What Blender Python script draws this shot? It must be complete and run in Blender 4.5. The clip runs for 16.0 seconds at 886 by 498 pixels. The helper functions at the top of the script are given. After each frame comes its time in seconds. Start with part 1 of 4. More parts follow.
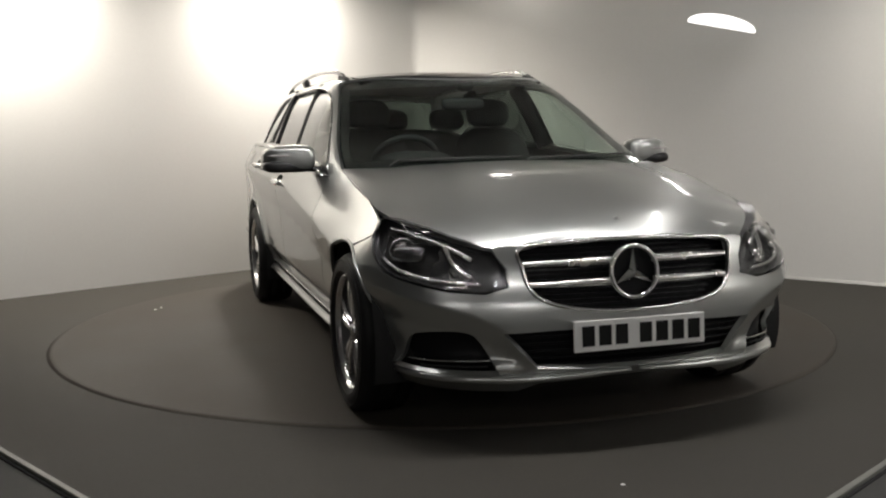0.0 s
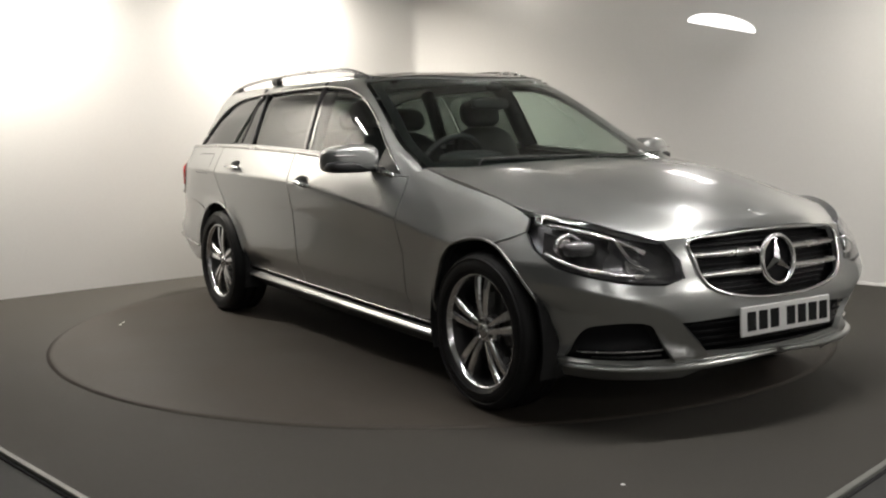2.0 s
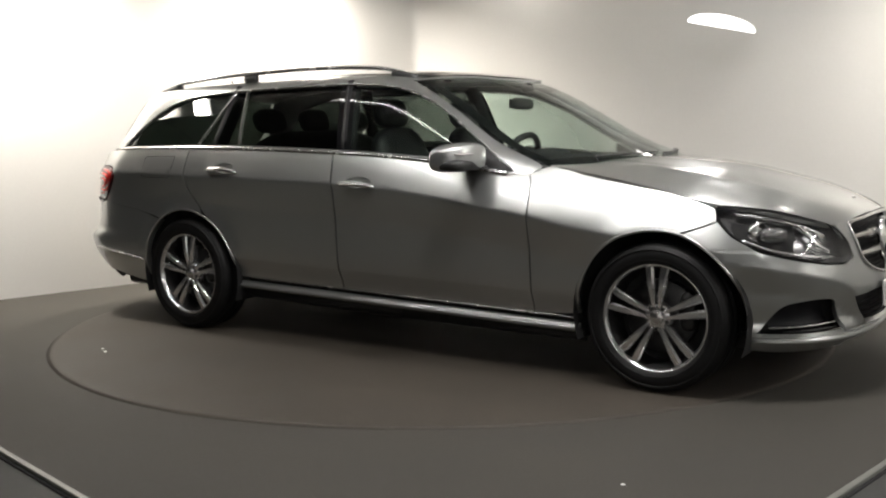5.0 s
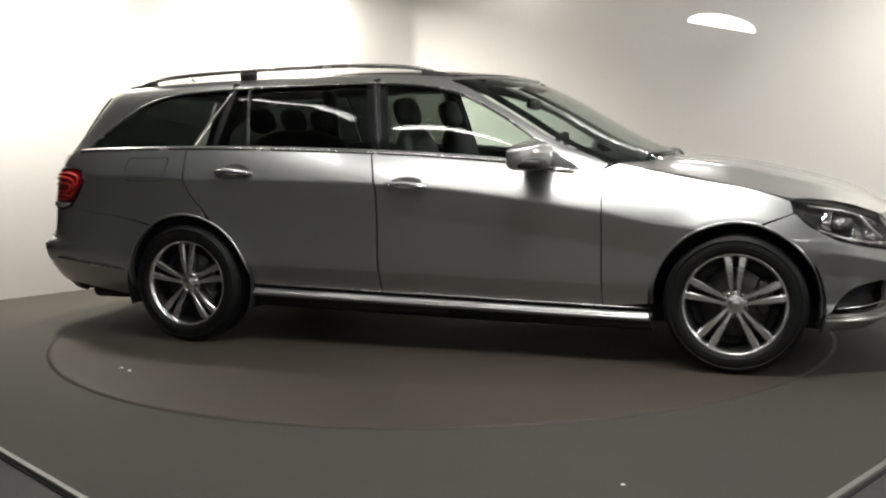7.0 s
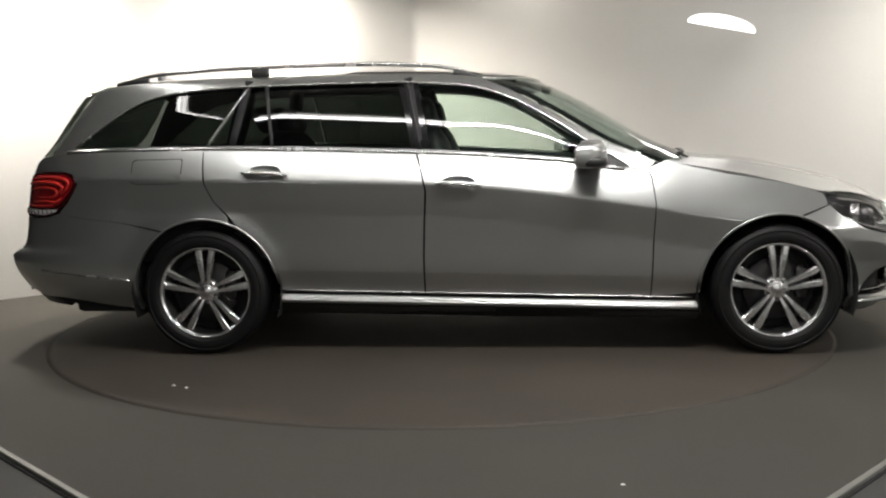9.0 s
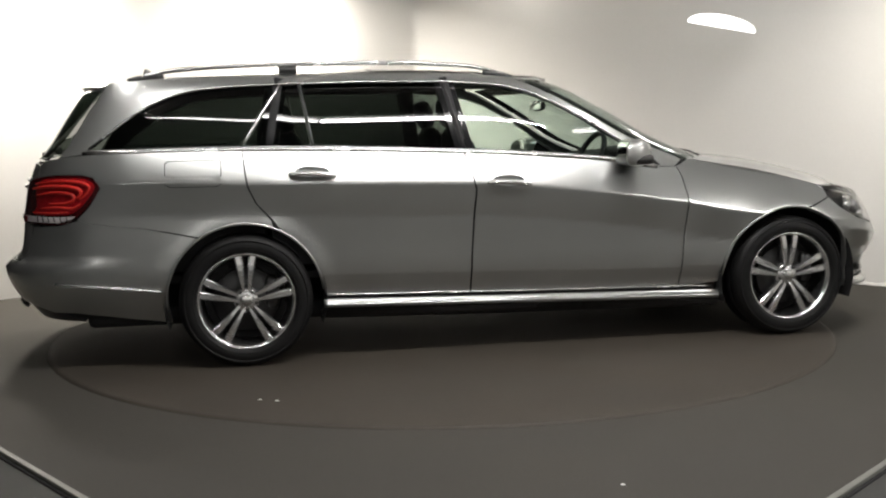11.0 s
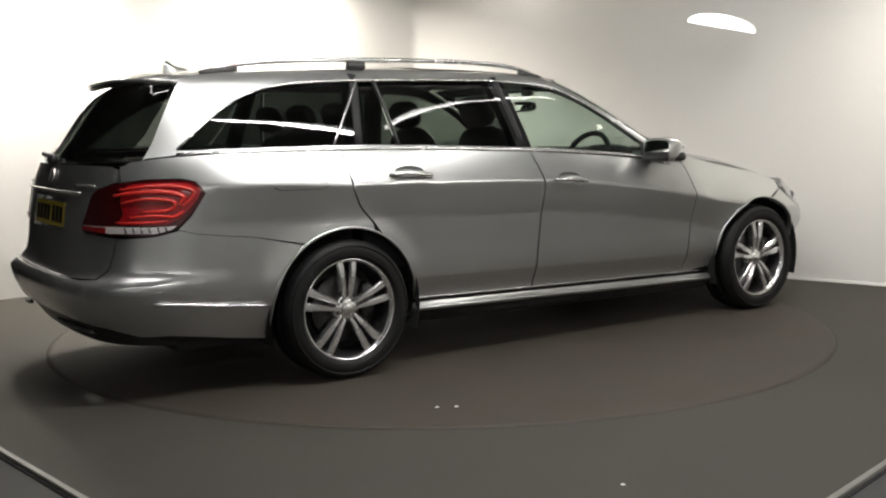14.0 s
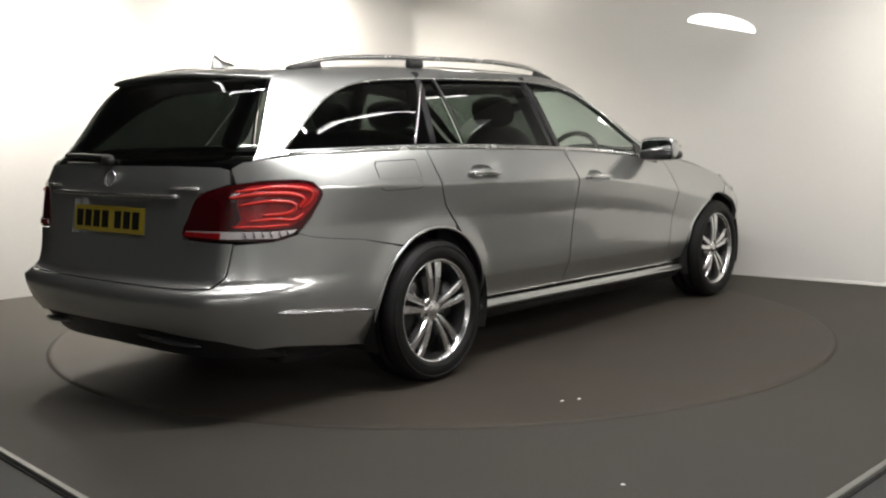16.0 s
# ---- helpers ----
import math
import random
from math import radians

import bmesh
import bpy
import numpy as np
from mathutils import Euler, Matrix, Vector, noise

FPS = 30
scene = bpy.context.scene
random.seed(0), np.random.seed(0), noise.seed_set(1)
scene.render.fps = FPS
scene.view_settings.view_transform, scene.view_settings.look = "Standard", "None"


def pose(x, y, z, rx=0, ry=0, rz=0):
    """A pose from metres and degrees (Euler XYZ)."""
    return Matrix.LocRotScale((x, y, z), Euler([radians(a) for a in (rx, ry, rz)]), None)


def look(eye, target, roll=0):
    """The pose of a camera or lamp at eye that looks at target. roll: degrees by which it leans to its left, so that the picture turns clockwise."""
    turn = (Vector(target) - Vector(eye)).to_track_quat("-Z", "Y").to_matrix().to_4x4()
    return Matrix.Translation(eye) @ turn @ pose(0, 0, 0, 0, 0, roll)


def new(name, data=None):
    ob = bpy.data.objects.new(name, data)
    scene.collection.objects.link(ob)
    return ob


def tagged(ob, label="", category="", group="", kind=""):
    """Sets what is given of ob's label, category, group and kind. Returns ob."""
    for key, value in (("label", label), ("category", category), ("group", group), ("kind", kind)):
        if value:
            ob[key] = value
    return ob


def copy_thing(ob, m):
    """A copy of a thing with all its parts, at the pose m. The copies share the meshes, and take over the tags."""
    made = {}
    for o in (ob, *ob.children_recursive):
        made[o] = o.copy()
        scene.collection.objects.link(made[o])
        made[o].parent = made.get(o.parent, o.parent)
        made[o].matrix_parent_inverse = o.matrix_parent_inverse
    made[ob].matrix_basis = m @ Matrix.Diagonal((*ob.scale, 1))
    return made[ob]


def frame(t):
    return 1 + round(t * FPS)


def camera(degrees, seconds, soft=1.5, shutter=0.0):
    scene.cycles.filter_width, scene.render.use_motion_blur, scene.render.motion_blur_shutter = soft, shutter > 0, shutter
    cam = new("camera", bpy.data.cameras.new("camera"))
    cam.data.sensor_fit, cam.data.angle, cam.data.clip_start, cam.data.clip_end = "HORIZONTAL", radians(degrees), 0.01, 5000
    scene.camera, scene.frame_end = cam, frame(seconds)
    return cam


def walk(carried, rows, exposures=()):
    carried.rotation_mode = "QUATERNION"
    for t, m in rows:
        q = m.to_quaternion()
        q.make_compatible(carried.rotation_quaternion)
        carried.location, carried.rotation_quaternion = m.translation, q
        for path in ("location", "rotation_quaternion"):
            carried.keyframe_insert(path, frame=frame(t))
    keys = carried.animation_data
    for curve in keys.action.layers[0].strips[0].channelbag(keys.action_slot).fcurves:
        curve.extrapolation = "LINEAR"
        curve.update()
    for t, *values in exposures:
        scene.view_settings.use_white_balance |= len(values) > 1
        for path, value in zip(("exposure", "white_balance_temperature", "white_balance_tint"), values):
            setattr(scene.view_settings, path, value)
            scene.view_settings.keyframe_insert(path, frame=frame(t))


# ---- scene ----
cam = camera(47.75, 16.0, soft=2.2)
EYE = pose(0, -5.921, 1.125, 83.31, 0, -0.14) @ pose(0, 0, 0, 0, 0, -0.89)
walk(cam, [(0, EYE), (16, EYE)], exposures=[(0, -0.66), (1, -0.57), (2, -0.34), (3.5, -0.10), (5, 0.0), (16, 0.0)])

# ---- light: the room has no daylight, only its own lamps ----
world = bpy.data.worlds.new("world")
scene.world = world
world.use_nodes = True
world.node_tree.nodes["Background"].inputs[0].default_value = (.8, .85, 1, 1)
world.node_tree.nodes["Background"].inputs[1].default_value = 0.002

WARM, COOL = (1.0, .93, .84), (1.0, .97, .95)


def lamp_light(name, place, target, power, size, colour, size_y=None, spread=180):
    data = bpy.data.lights.new(name, "AREA")
    data.shape = "RECTANGLE" if size_y else "DISK"
    data.size, data.energy, data.color = size, power, colour
    if size_y:
        data.size_y = size_y
    data.spread = radians(spread)
    ob = new(name, data)
    ob.matrix_world = look(place, target)
    return ob


# ---- materials ----
def material(name, colour, rough=.5, metal=0.0, coat=0.0, grain=None, vary=.12, bump=0.0, glow=0.0, rough_vary=.1, sheen=.5, coat_rough=.03, blotch=None):
    """A principled surface with fine grain (metres) and a broader blotch."""
    m = bpy.data.materials.new(name)
    m.use_nodes = True
    t = m.node_tree
    b = t.nodes["Principled BSDF"]
    b.inputs["Base Color"].default_value = (*colour, 1)
    b.inputs["Roughness"].default_value, b.inputs["Metallic"].default_value = rough, metal
    b.inputs["Coat Weight"].default_value, b.inputs["Coat Roughness"].default_value = coat, coat_rough
    b.inputs["Specular IOR Level"].default_value = sheen
    if glow:
        b.inputs["Emission Color"].default_value, b.inputs["Emission Strength"].default_value = (*colour, 1), glow
    if grain:
        co = t.nodes.new("ShaderNodeTexCoord")
        n1, n2 = t.nodes.new("ShaderNodeTexNoise"), t.nodes.new("ShaderNodeTexNoise")
        n1.inputs["Scale"].default_value, n2.inputs["Scale"].default_value = 1 / grain, 1 / (blotch or grain * 25)
        n1.inputs["Detail"].default_value, n2.inputs["Detail"].default_value = 3, 4
        for n in (n1, n2):
            t.links.new(co.outputs["Object"], n.inputs["Vector"])
        add = t.nodes.new("ShaderNodeMath")
        add.operation = "ADD"
        t.links.new(n1.outputs["Fac"], add.inputs[0])
        t.links.new(n2.outputs["Fac"], add.inputs[1])
        ramp = t.nodes.new("ShaderNodeMapRange")
        ramp.inputs["From Min"].default_value, ramp.inputs["From Max"].default_value = .6, 1.4
        ramp.inputs["To Min"].default_value, ramp.inputs["To Max"].default_value = 1 - vary, 1 + vary
        t.links.new(add.outputs[0], ramp.inputs["Value"])
        mul = t.nodes.new("ShaderNodeVectorMath")
        mul.operation = "SCALE"
        mul.inputs[0].default_value = colour
        t.links.new(ramp.outputs[0], mul.inputs["Scale"])
        t.links.new(mul.outputs[0], b.inputs["Base Color"])
        rr = t.nodes.new("ShaderNodeMapRange")
        rr.inputs["To Min"].default_value, rr.inputs["To Max"].default_value = max(rough - rough_vary, .02), min(rough + rough_vary, 1)
        t.links.new(n2.outputs["Fac"], rr.inputs["Value"])
        t.links.new(rr.outputs[0], b.inputs["Roughness"])
        if bump:
            bp = t.nodes.new("ShaderNodeBump")
            bp.inputs["Distance"].default_value, bp.inputs["Strength"].default_value = bump, 1
            t.links.new(n1.outputs["Fac"], bp.inputs["Height"])
            t.links.new(bp.outputs[0], b.inputs["Normal"])
    return m


def glass(name, tint, gloss=1.0, base=.032):
    """Thin pane: tinted see-through with a mirror sheen by angle."""
    m = bpy.data.materials.new(name)
    m.use_nodes = True
    t = m.node_tree
    t.nodes.remove(t.nodes["Principled BSDF"])
    clear, sheen, mix, face, power, scale = (t.nodes.new("ShaderNode" + k) for k in ("BsdfTransparent", "BsdfGlossy", "MixShader", "LayerWeight", "Math", "Math"))
    clear.inputs[0].default_value = (*tint, 1)
    sheen.inputs["Roughness"].default_value = .015
    sheen.inputs["Color"].default_value = (gloss, gloss, gloss, 1)
    face.inputs["Blend"].default_value = .5
    power.operation, scale.operation = "POWER", "MULTIPLY_ADD"
    power.inputs[1].default_value = 4.5
    scale.inputs[1].default_value, scale.inputs[2].default_value = 1 - base, base
    t.links.new(face.outputs["Facing"], power.inputs[0])
    t.links.new(power.outputs[0], scale.inputs[0])
    t.links.new(scale.outputs[0], mix.inputs[0])
    t.links.new(clear.outputs[0], mix.inputs[1])
    t.links.new(sheen.outputs[0], mix.inputs[2])
    t.links.new(mix.outputs[0], t.nodes["Material Output"].inputs[0])
    return m


PAINT = material("silver grey metallic paint", (.452, .464, .452), .28, .86, 1.0, grain=.0015, vary=.05, rough_vary=.0, blotch=.9, coat_rough=.07)
CHROME = material("chrome", (.82, .82, .82), .08, 1.0)
SATIN = material("satin aluminium", (.62, .62, .61), .25, 1.0, grain=.004, vary=.05)
ALLOY = material("silver alloy", (.78, .78, .78), .17, .95, .5, grain=.004, vary=.05)
BLACK = material("black plastic", (.018, .018, .018), .42, grain=.002, vary=.2, bump=.0001)
GRILLEBLACK = material("matt black grille plastic", (.004, .004, .005), .5, sheen=.2, grain=.004, vary=.2)
GLOSSBLACK = material("gloss black trim", (.008, .008, .009), .08, coat=.5)
RUBBER = material("tyre rubber", (.006, .006, .006), .55, sheen=.25, grain=.003, vary=.25, bump=.0003)
UNDER = material("black underseal", (.010, .010, .010), .8, grain=.01, vary=.3)
DISC = material("brake steel", (.055, .055, .055), .4, .9, grain=.003, vary=.2)
SEAT = material("black leather", (.007, .007, .008), .55, grain=.004, vary=.2, bump=.0003)
CABIN = material("grey cabin plastic", (.010, .010, .011), .75, grain=.003, vary=.2)
CLEAR = glass("clear green glass", (.72, .80, .75))
PRIVACY = glass("dark privacy glass", (.085, .10, .09))
SCREEN = glass("windscreen glass", (.66, .74, .70))
LENS = glass("lamp lens", (.93, .93, .93))
REDLENS = material("dark red lamp lens", (.040, .001, .002), .10, coat=.3, grain=.02, vary=.35)
REDMID = material("red lamp chamber", (.27, .006, .009), .16, coat=.4, grain=.012, vary=.45)
REDBRIGHT = material("bright red reflector", (.60, .028, .022), .18, coat=.4, grain=.01, vary=.25)
WHITELENS = material("white reversing lens", (.50, .47, .47), .15, coat=.6, grain=.01, vary=.15)
LAMPGREY = material("grey lamp housing", (.18, .18, .185), .22, .8, grain=.01, vary=.2)
MIRROR = material("mirror glass", (.9, .9, .9), .02, 1.0)
PLATE_W = material("white plate", (.78, .78, .76), .35, grain=.01, vary=.05)
PLATE_Y = material("yellow plate", (.42, .32, .035), .35, grain=.01, vary=.05)
INK = material("black plate ink", (.008, .008, .008), .6, sheen=.2)
WALL = material("white painted wall", (.74, .73, .70), .75, grain=.02, vary=.02, bump=.0006, blotch=1.6)
GREYWALL = material("grey showroom wall", (.42, .42, .41), .8, grain=.02, vary=.05)
DARKWALL = material("dark showroom wall", (.07, .07, .07), .8, grain=.02, vary=.08)
CEIL = material("grey ceiling", (.36, .36, .355), .85, grain=.03, vary=.05)
CARPET = material("grey floor covering", (.0388, .0347, .0274), .8, grain=.006, vary=.26, bump=.0008, blotch=.7)
TABLE = material("dark turntable deck", (.0395, .0314, .0228), .70, grain=.008, vary=.28, bump=.0008, blotch=.6)
CONCRETE = material("concrete floor", (.037, .037, .033), .8, grain=.01, vary=.15, bump=.0006)
TRIM = material("aluminium edge trim", (.22, .22, .20), .5, .5, grain=.01, vary=.15)
HOUSING = material("white lamp housing", (.7, .7, .7), .4)
GLOW = material("lit lamp diffuser", (1.0, .97, .92), .5, glow=14)
DOME = material("lit dome diffuser", (1.0, .97, .93), .5, glow=3)
TUBE = material("lit fluorescent tube", (1.0, .98, .95), .5, glow=16)
JOINT = material("dark joint", (.0375, .0322, .0250), .9, grain=.3, vary=.3, blotch=.5)
BARREL = material("dark alloy barrel", (.07, .07, .07), .45, .9, grain=.004, vary=.1)
PAPER = material("white paper scrap", (.75, .75, .72), .8, grain=.003, vary=.1)


# ---- mesh helpers ----
def part(name, bm, mat, parent=None, label="", smooth_it=True, kind=""):
    me = bpy.data.meshes.new(name)
    for f in bm.faces:
        f.smooth = smooth_it
    nrm = bm.verts.layers.float_vector.get("surface_normal")
    fine = []
    if nrm:
        bm.normal_update()
        for f in bm.faces:
            own = all(v[nrm].length > .5 for v in f.verts)
            fine += [tuple(v[nrm] if own else f.normal) for v in f.verts]
        bm.verts.layers.float_vector.remove(nrm)
    bm.to_mesh(me)
    bm.free()
    if fine:
        me.normals_split_custom_set(fine)
    me.materials.append(mat)
    ob = new(name, me)
    ob.parent = parent
    return tagged(ob, label=label, kind=kind)


def box(size, place=(0, 0, 0), bevel=.0, bm=None, turn=None):
    bm = bm or bmesh.new()
    m = Matrix.Translation(place) @ (turn or Matrix()) @ Matrix.Diagonal((*size, 1))
    made = bmesh.ops.create_cube(bm, size=1, matrix=m)["verts"]
    if bevel:
        edges = list({e for v in made for e in v.link_edges})
        bmesh.ops.bevel(bm, geom=edges, offset=bevel, segments=2, affect="EDGES", profile=.5)
    return bm


def prism(poly, z0, z1, bm=None):
    bm = bm or bmesh.new()
    lo, hi = ([bm.verts.new((x, y, z)) for x, y in poly] for z in (z0, z1))
    bm.faces.new(list(reversed(lo)))
    bm.faces.new(hi)
    n = len(poly)
    for i in range(n):
        bm.faces.new((lo[i], lo[(i + 1) % n], hi[(i + 1) % n], hi[i]))
    bmesh.ops.recalc_face_normals(bm, faces=bm.faces)
    return bm


def revolve(profile, n=64, closed=False, bm=None):
    """Turns (radius, y) points about the y axis."""
    bm = bm or bmesh.new()
    rings = [[bm.verts.new((r * math.cos(2 * math.pi * i / n), y, r * math.sin(2 * math.pi * i / n))) for i in range(n)] for r, y in profile]
    pairs = list(zip(rings, rings[1:])) + ([(rings[-1], rings[0])] if closed else [])
    for p, q in pairs:
        for i in range(n):
            bm.faces.new((p[i], p[(i + 1) % n], q[(i + 1) % n], q[i]))
    bmesh.ops.recalc_face_normals(bm, faces=bm.faces)
    return bm


def tube(path, radius, n=10, bm=None, squash=1.0):
    """A round bar along a path; radius may be a function of 0..1."""
    bm = bm or bmesh.new()
    pts = [Vector(p) for p in path]
    rings = []
    for i, p in enumerate(pts):
        d = (pts[min(i + 1, len(pts) - 1)] - pts[max(i - 1, 0)]).normalized()
        up = Vector((0, 0, 1)) if abs(d.z) < .95 else Vector((0, 1, 0))
        s = d.cross(up).normalized()
        u = s.cross(d)
        r = radius(i / (len(pts) - 1)) if callable(radius) else radius
        rings.append([bm.verts.new(p + r * (math.cos(a) * s + squash * math.sin(a) * u)) for a in (2 * math.pi * k / n for k in range(n))])
    for p, q in zip(rings, rings[1:]):
        for i in range(n):
            bm.faces.new((p[i], p[(i + 1) % n], q[(i + 1) % n], q[i]))
    bm.faces.new(list(reversed(rings[0])))
    bm.faces.new(rings[-1])
    bmesh.ops.recalc_face_normals(bm, faces=bm.faces)
    return bm


def blob(size, place, power=2.6, nu=20, nv=12, bm=None, turn=None):
    """A rounded block: a superellipsoid of full size."""
    bm = bm or bmesh.new()
    turn = turn or Matrix()

    def sp(v, p):
        return math.copysign(abs(v) ** (2 / p), v)
    rows = []
    for j in range(nv + 1):
        ph = -math.pi / 2 + math.pi * j / nv
        row = []
        for i in range(nu):
            th = 2 * math.pi * i / nu
            p = Vector((size[0] / 2 * sp(math.cos(ph), power) * sp(math.cos(th), power), size[1] / 2 * sp(math.cos(ph), power) * sp(math.sin(th), power), size[2] / 2 * sp(math.sin(ph), power)))
            row.append(bm.verts.new(Matrix.Translation(place) @ turn @ p))
            if j in (0, nv):
                break
        rows.append(row)
    for p, q in zip(rows, rows[1:]):
        for i in range(nu):
            k = (i + 1) % nu
            vs = [p[i % len(p)], p[k % len(p)], q[k % len(q)], q[i % len(q)]]
            vs = list(dict.fromkeys(vs))
            bm.faces.new(vs)
    bmesh.ops.recalc_face_normals(bm, faces=bm.faces)
    return bm


def dense(poly, step):
    out = []
    for p, q in zip(poly, poly[1:] + poly[:1]):
        n = max(1, int(math.hypot(q[0] - p[0], q[1] - p[1]) / step + .5))
        out += [(p[0] + (q[0] - p[0]) * i / n, p[1] + (q[1] - p[1]) * i / n) for i in range(n)]
    return out


def curve(pts, n=6):
    """Catmull-Rom through the points."""
    out = []
    for i in range(len(pts) - 1):
        p0, p1, p2, p3 = (np.array(pts[min(max(k, 0), len(pts) - 1)], float) for k in (i - 1, i, i + 1, i + 2))
        for k in range(n):
            s = k / n
            out.append(tuple(.5 * (2 * p1 + (p2 - p0) * s + (2 * p0 - 5 * p1 + 4 * p2 - p3) * s * s + (3 * p1 - p0 - 3 * p2 + p3) * s ** 3)))
    return out + [tuple(pts[-1])]


def ring(pts, n=6):
    """A closed smooth outline through the points."""
    q = pts[-2:] + pts + pts[:3]
    c = curve(q, n)
    return c[2 * n:2 * n + len(pts) * n]


def inside(poly, pts):
    poly, pts = np.array(poly), np.array(pts)
    x, y = pts[:, 0], pts[:, 1]
    hit = np.zeros(len(pts), bool)
    x2, y2 = poly[-1]
    for x1, y1 in poly:
        c = ((y1 > y) != (y2 > y))
        hit ^= c & (x < (x2 - x1) * (y - y1) / ((y2 - y1) or 1e-12) + x1)
        x2, y2 = x1, y1
    return hit


def skin(outline, surface, holes=(), step=.045, depth=.012, lift=0.0, mirror=False, centre=(0, 0, .6), lines=(), fine=.007):
    """A panel cut from a curved surface: outline and holes in the surface's own two coordinates, its edges turned in by depth."""
    from mathutils.geometry import delaunay_2d_cdt
    loops = [dense(list(l), step) for l in (outline, *holes)]
    flat, edges, spans = [], [], []
    for l in loops:
        b = len(flat)
        flat += l
        edges += [(b + i, b + (i + 1) % len(l)) for i in range(len(l))]
        spans.append((b, len(l)))
    for l in lines:
        l = [q for q, k in zip(l, inside(loops[0], l)) if k]
        b = len(flat)
        flat += l
        edges += [(b + i, b + i + 1) for i in range(len(l) - 1)]
    o = np.array(loops[0])
    gx, gy = np.meshgrid(np.arange(o[:, 0].min(), o[:, 0].max(), step), np.arange(o[:, 1].min(), o[:, 1].max(), step))
    g = np.c_[gx.ravel(), gy.ravel()]
    keep = inside(loops[0], g)
    for h in loops[1:]:
        keep &= ~inside(h, g)
    b = np.array(flat)
    g = g[keep]
    if len(g):
        g = g[np.array([np.min((b[:, 0] - q[0]) ** 2 + (b[:, 1] - q[1]) ** 2) > (.45 * step) ** 2 for q in g])]
    verts = [Vector(q) for q in flat] + [Vector(q) for q in g]
    vs, _, fs, orig, _, _ = delaunay_2d_cdt(verts, edges, [], 0, 1e-6)
    mids = np.array([np.mean([vs[i] for i in f], axis=0) for f in fs])
    keep = inside(loops[0], mids)
    for h in loops[1:]:
        keep &= ~inside(h, mids)
    for i, f in enumerate(fs):
        p = np.array([vs[k] for k in f])
        e = np.roll(p, -1, axis=0) - p
        thin = abs(e[0][0] * e[1][1] - e[0][1] * e[1][0]) / max((e ** 2).sum(axis=1).max(), 1e-12)
        keep[i] &= thin > .004
    bm = bmesh.new()
    nrm = bm.verts.layers.float_vector.new("surface_normal")
    sy = -1 if mirror else 1
    made, slope = [], {}
    for q in vs:
        x, y, z = surface(q[0], q[1])
        made.append(bm.verts.new((x, sy * y, z)))
        du = np.subtract(surface(q[0] + fine, q[1]), surface(q[0] - fine, q[1]))
        dv = np.subtract(surface(q[0], q[1] + fine), surface(q[0], q[1] - fine))
        slope[made[-1]] = Vector(np.cross(du, dv) * (1, sy, 1))
    for f, k in zip(fs, keep):
        if k:
            bm.faces.new([made[i] for i in f])
    bm.normal_update()
    c = Vector(centre)
    if sum((f.normal.dot(f.calc_center_median() - c)) * f.calc_area() for f in bm.faces) < 0:
        bmesh.ops.reverse_faces(bm, faces=bm.faces)
    bm.normal_update()
    for v in [v for v in bm.verts if not v.link_faces]:
        bm.verts.remove(v)
    for v in bm.verts:
        n = slope[v]
        if n.length > 1e-9:
            n = n.normalized() * (1 if n.dot(v.normal) > 0 else -1)
            v[nrm] = n if n.dot(v.normal) > .6 else v.normal
        else:
            v[nrm] = v.normal
    if lift:
        moved = [(v, v.co + v.normal * lift) for v in bm.verts]
        for v, q in moved:
            v.co = q
    if depth:
        rim = [e for e in bm.edges if len(e.link_faces) == 1]
        inner = {}
        for e in rim:
            for v in e.verts:
                if v not in inner:
                    inner[v] = (v.co - v.normal * depth)
        inner = {v: bm.verts.new(q) for v, q in inner.items()}
        for e in rim:
            e.smooth = False
            f = e.link_faces[0]
            i = list(f.verts)
            p, q = e.verts
            if i[(i.index(p) + 1) % len(i)] != q:
                p, q = q, p
            bm.faces.new((q, p, inner[p], inner[q]))
    return bm


# ---- the booth: two walls meeting at a corner, a square floor set cornerwise to the camera ----
CORNER, LEFT, RIGHT = (-.20, 3.72), (-4.05, .19), (4.2, .13)
FRONT = (.06, -4.15)


def wall(name, p, q, height, thick, mat, label):
    d = Vector((q[0] - p[0], q[1] - p[1])).normalized()
    n = Vector((-d.y, d.x)) * thick
    return tagged(part(name, prism([p, q, (q[0] + n.x, q[1] + n.y), (p[0] + n.x, p[1] + n.y)], -.1, height), mat, smooth_it=False), label=label, kind="structure")


# both booth walls in one turn, with the inner corner rounded
def booth_wall():
    r = .07
    c = Vector(CORNER)
    dl, dr = (Vector(LEFT) - c).normalized(), (Vector(RIGHT) - c).normalized()
    p, q = c + dl * r, c + dr * r
    arc = [((1 - s) ** 2 * p + 2 * s * (1 - s) * c + s * s * q) for s in (i / 8 for i in range(9))]
    inner = [Vector((-3.2, .969))] + arc + [Vector(RIGHT)]
    outer = [Vector((v.x * 1.04 + (0), v.y + .22)) for v in inner]
    half = len(inner) // 2 + 1
    for name, lo, hi in (("wall_left", 0, half), ("wall_right", half - 1, len(inner))):
        poly = [tuple(v) for v in inner[lo:hi]] + [tuple(v) for v in reversed(outer[lo:hi])]
        tagged(part(name, prism(poly, -.1, 3.26), WALL, smooth_it=False), label="plain white painted booth wall washed by lamps", kind="structure")


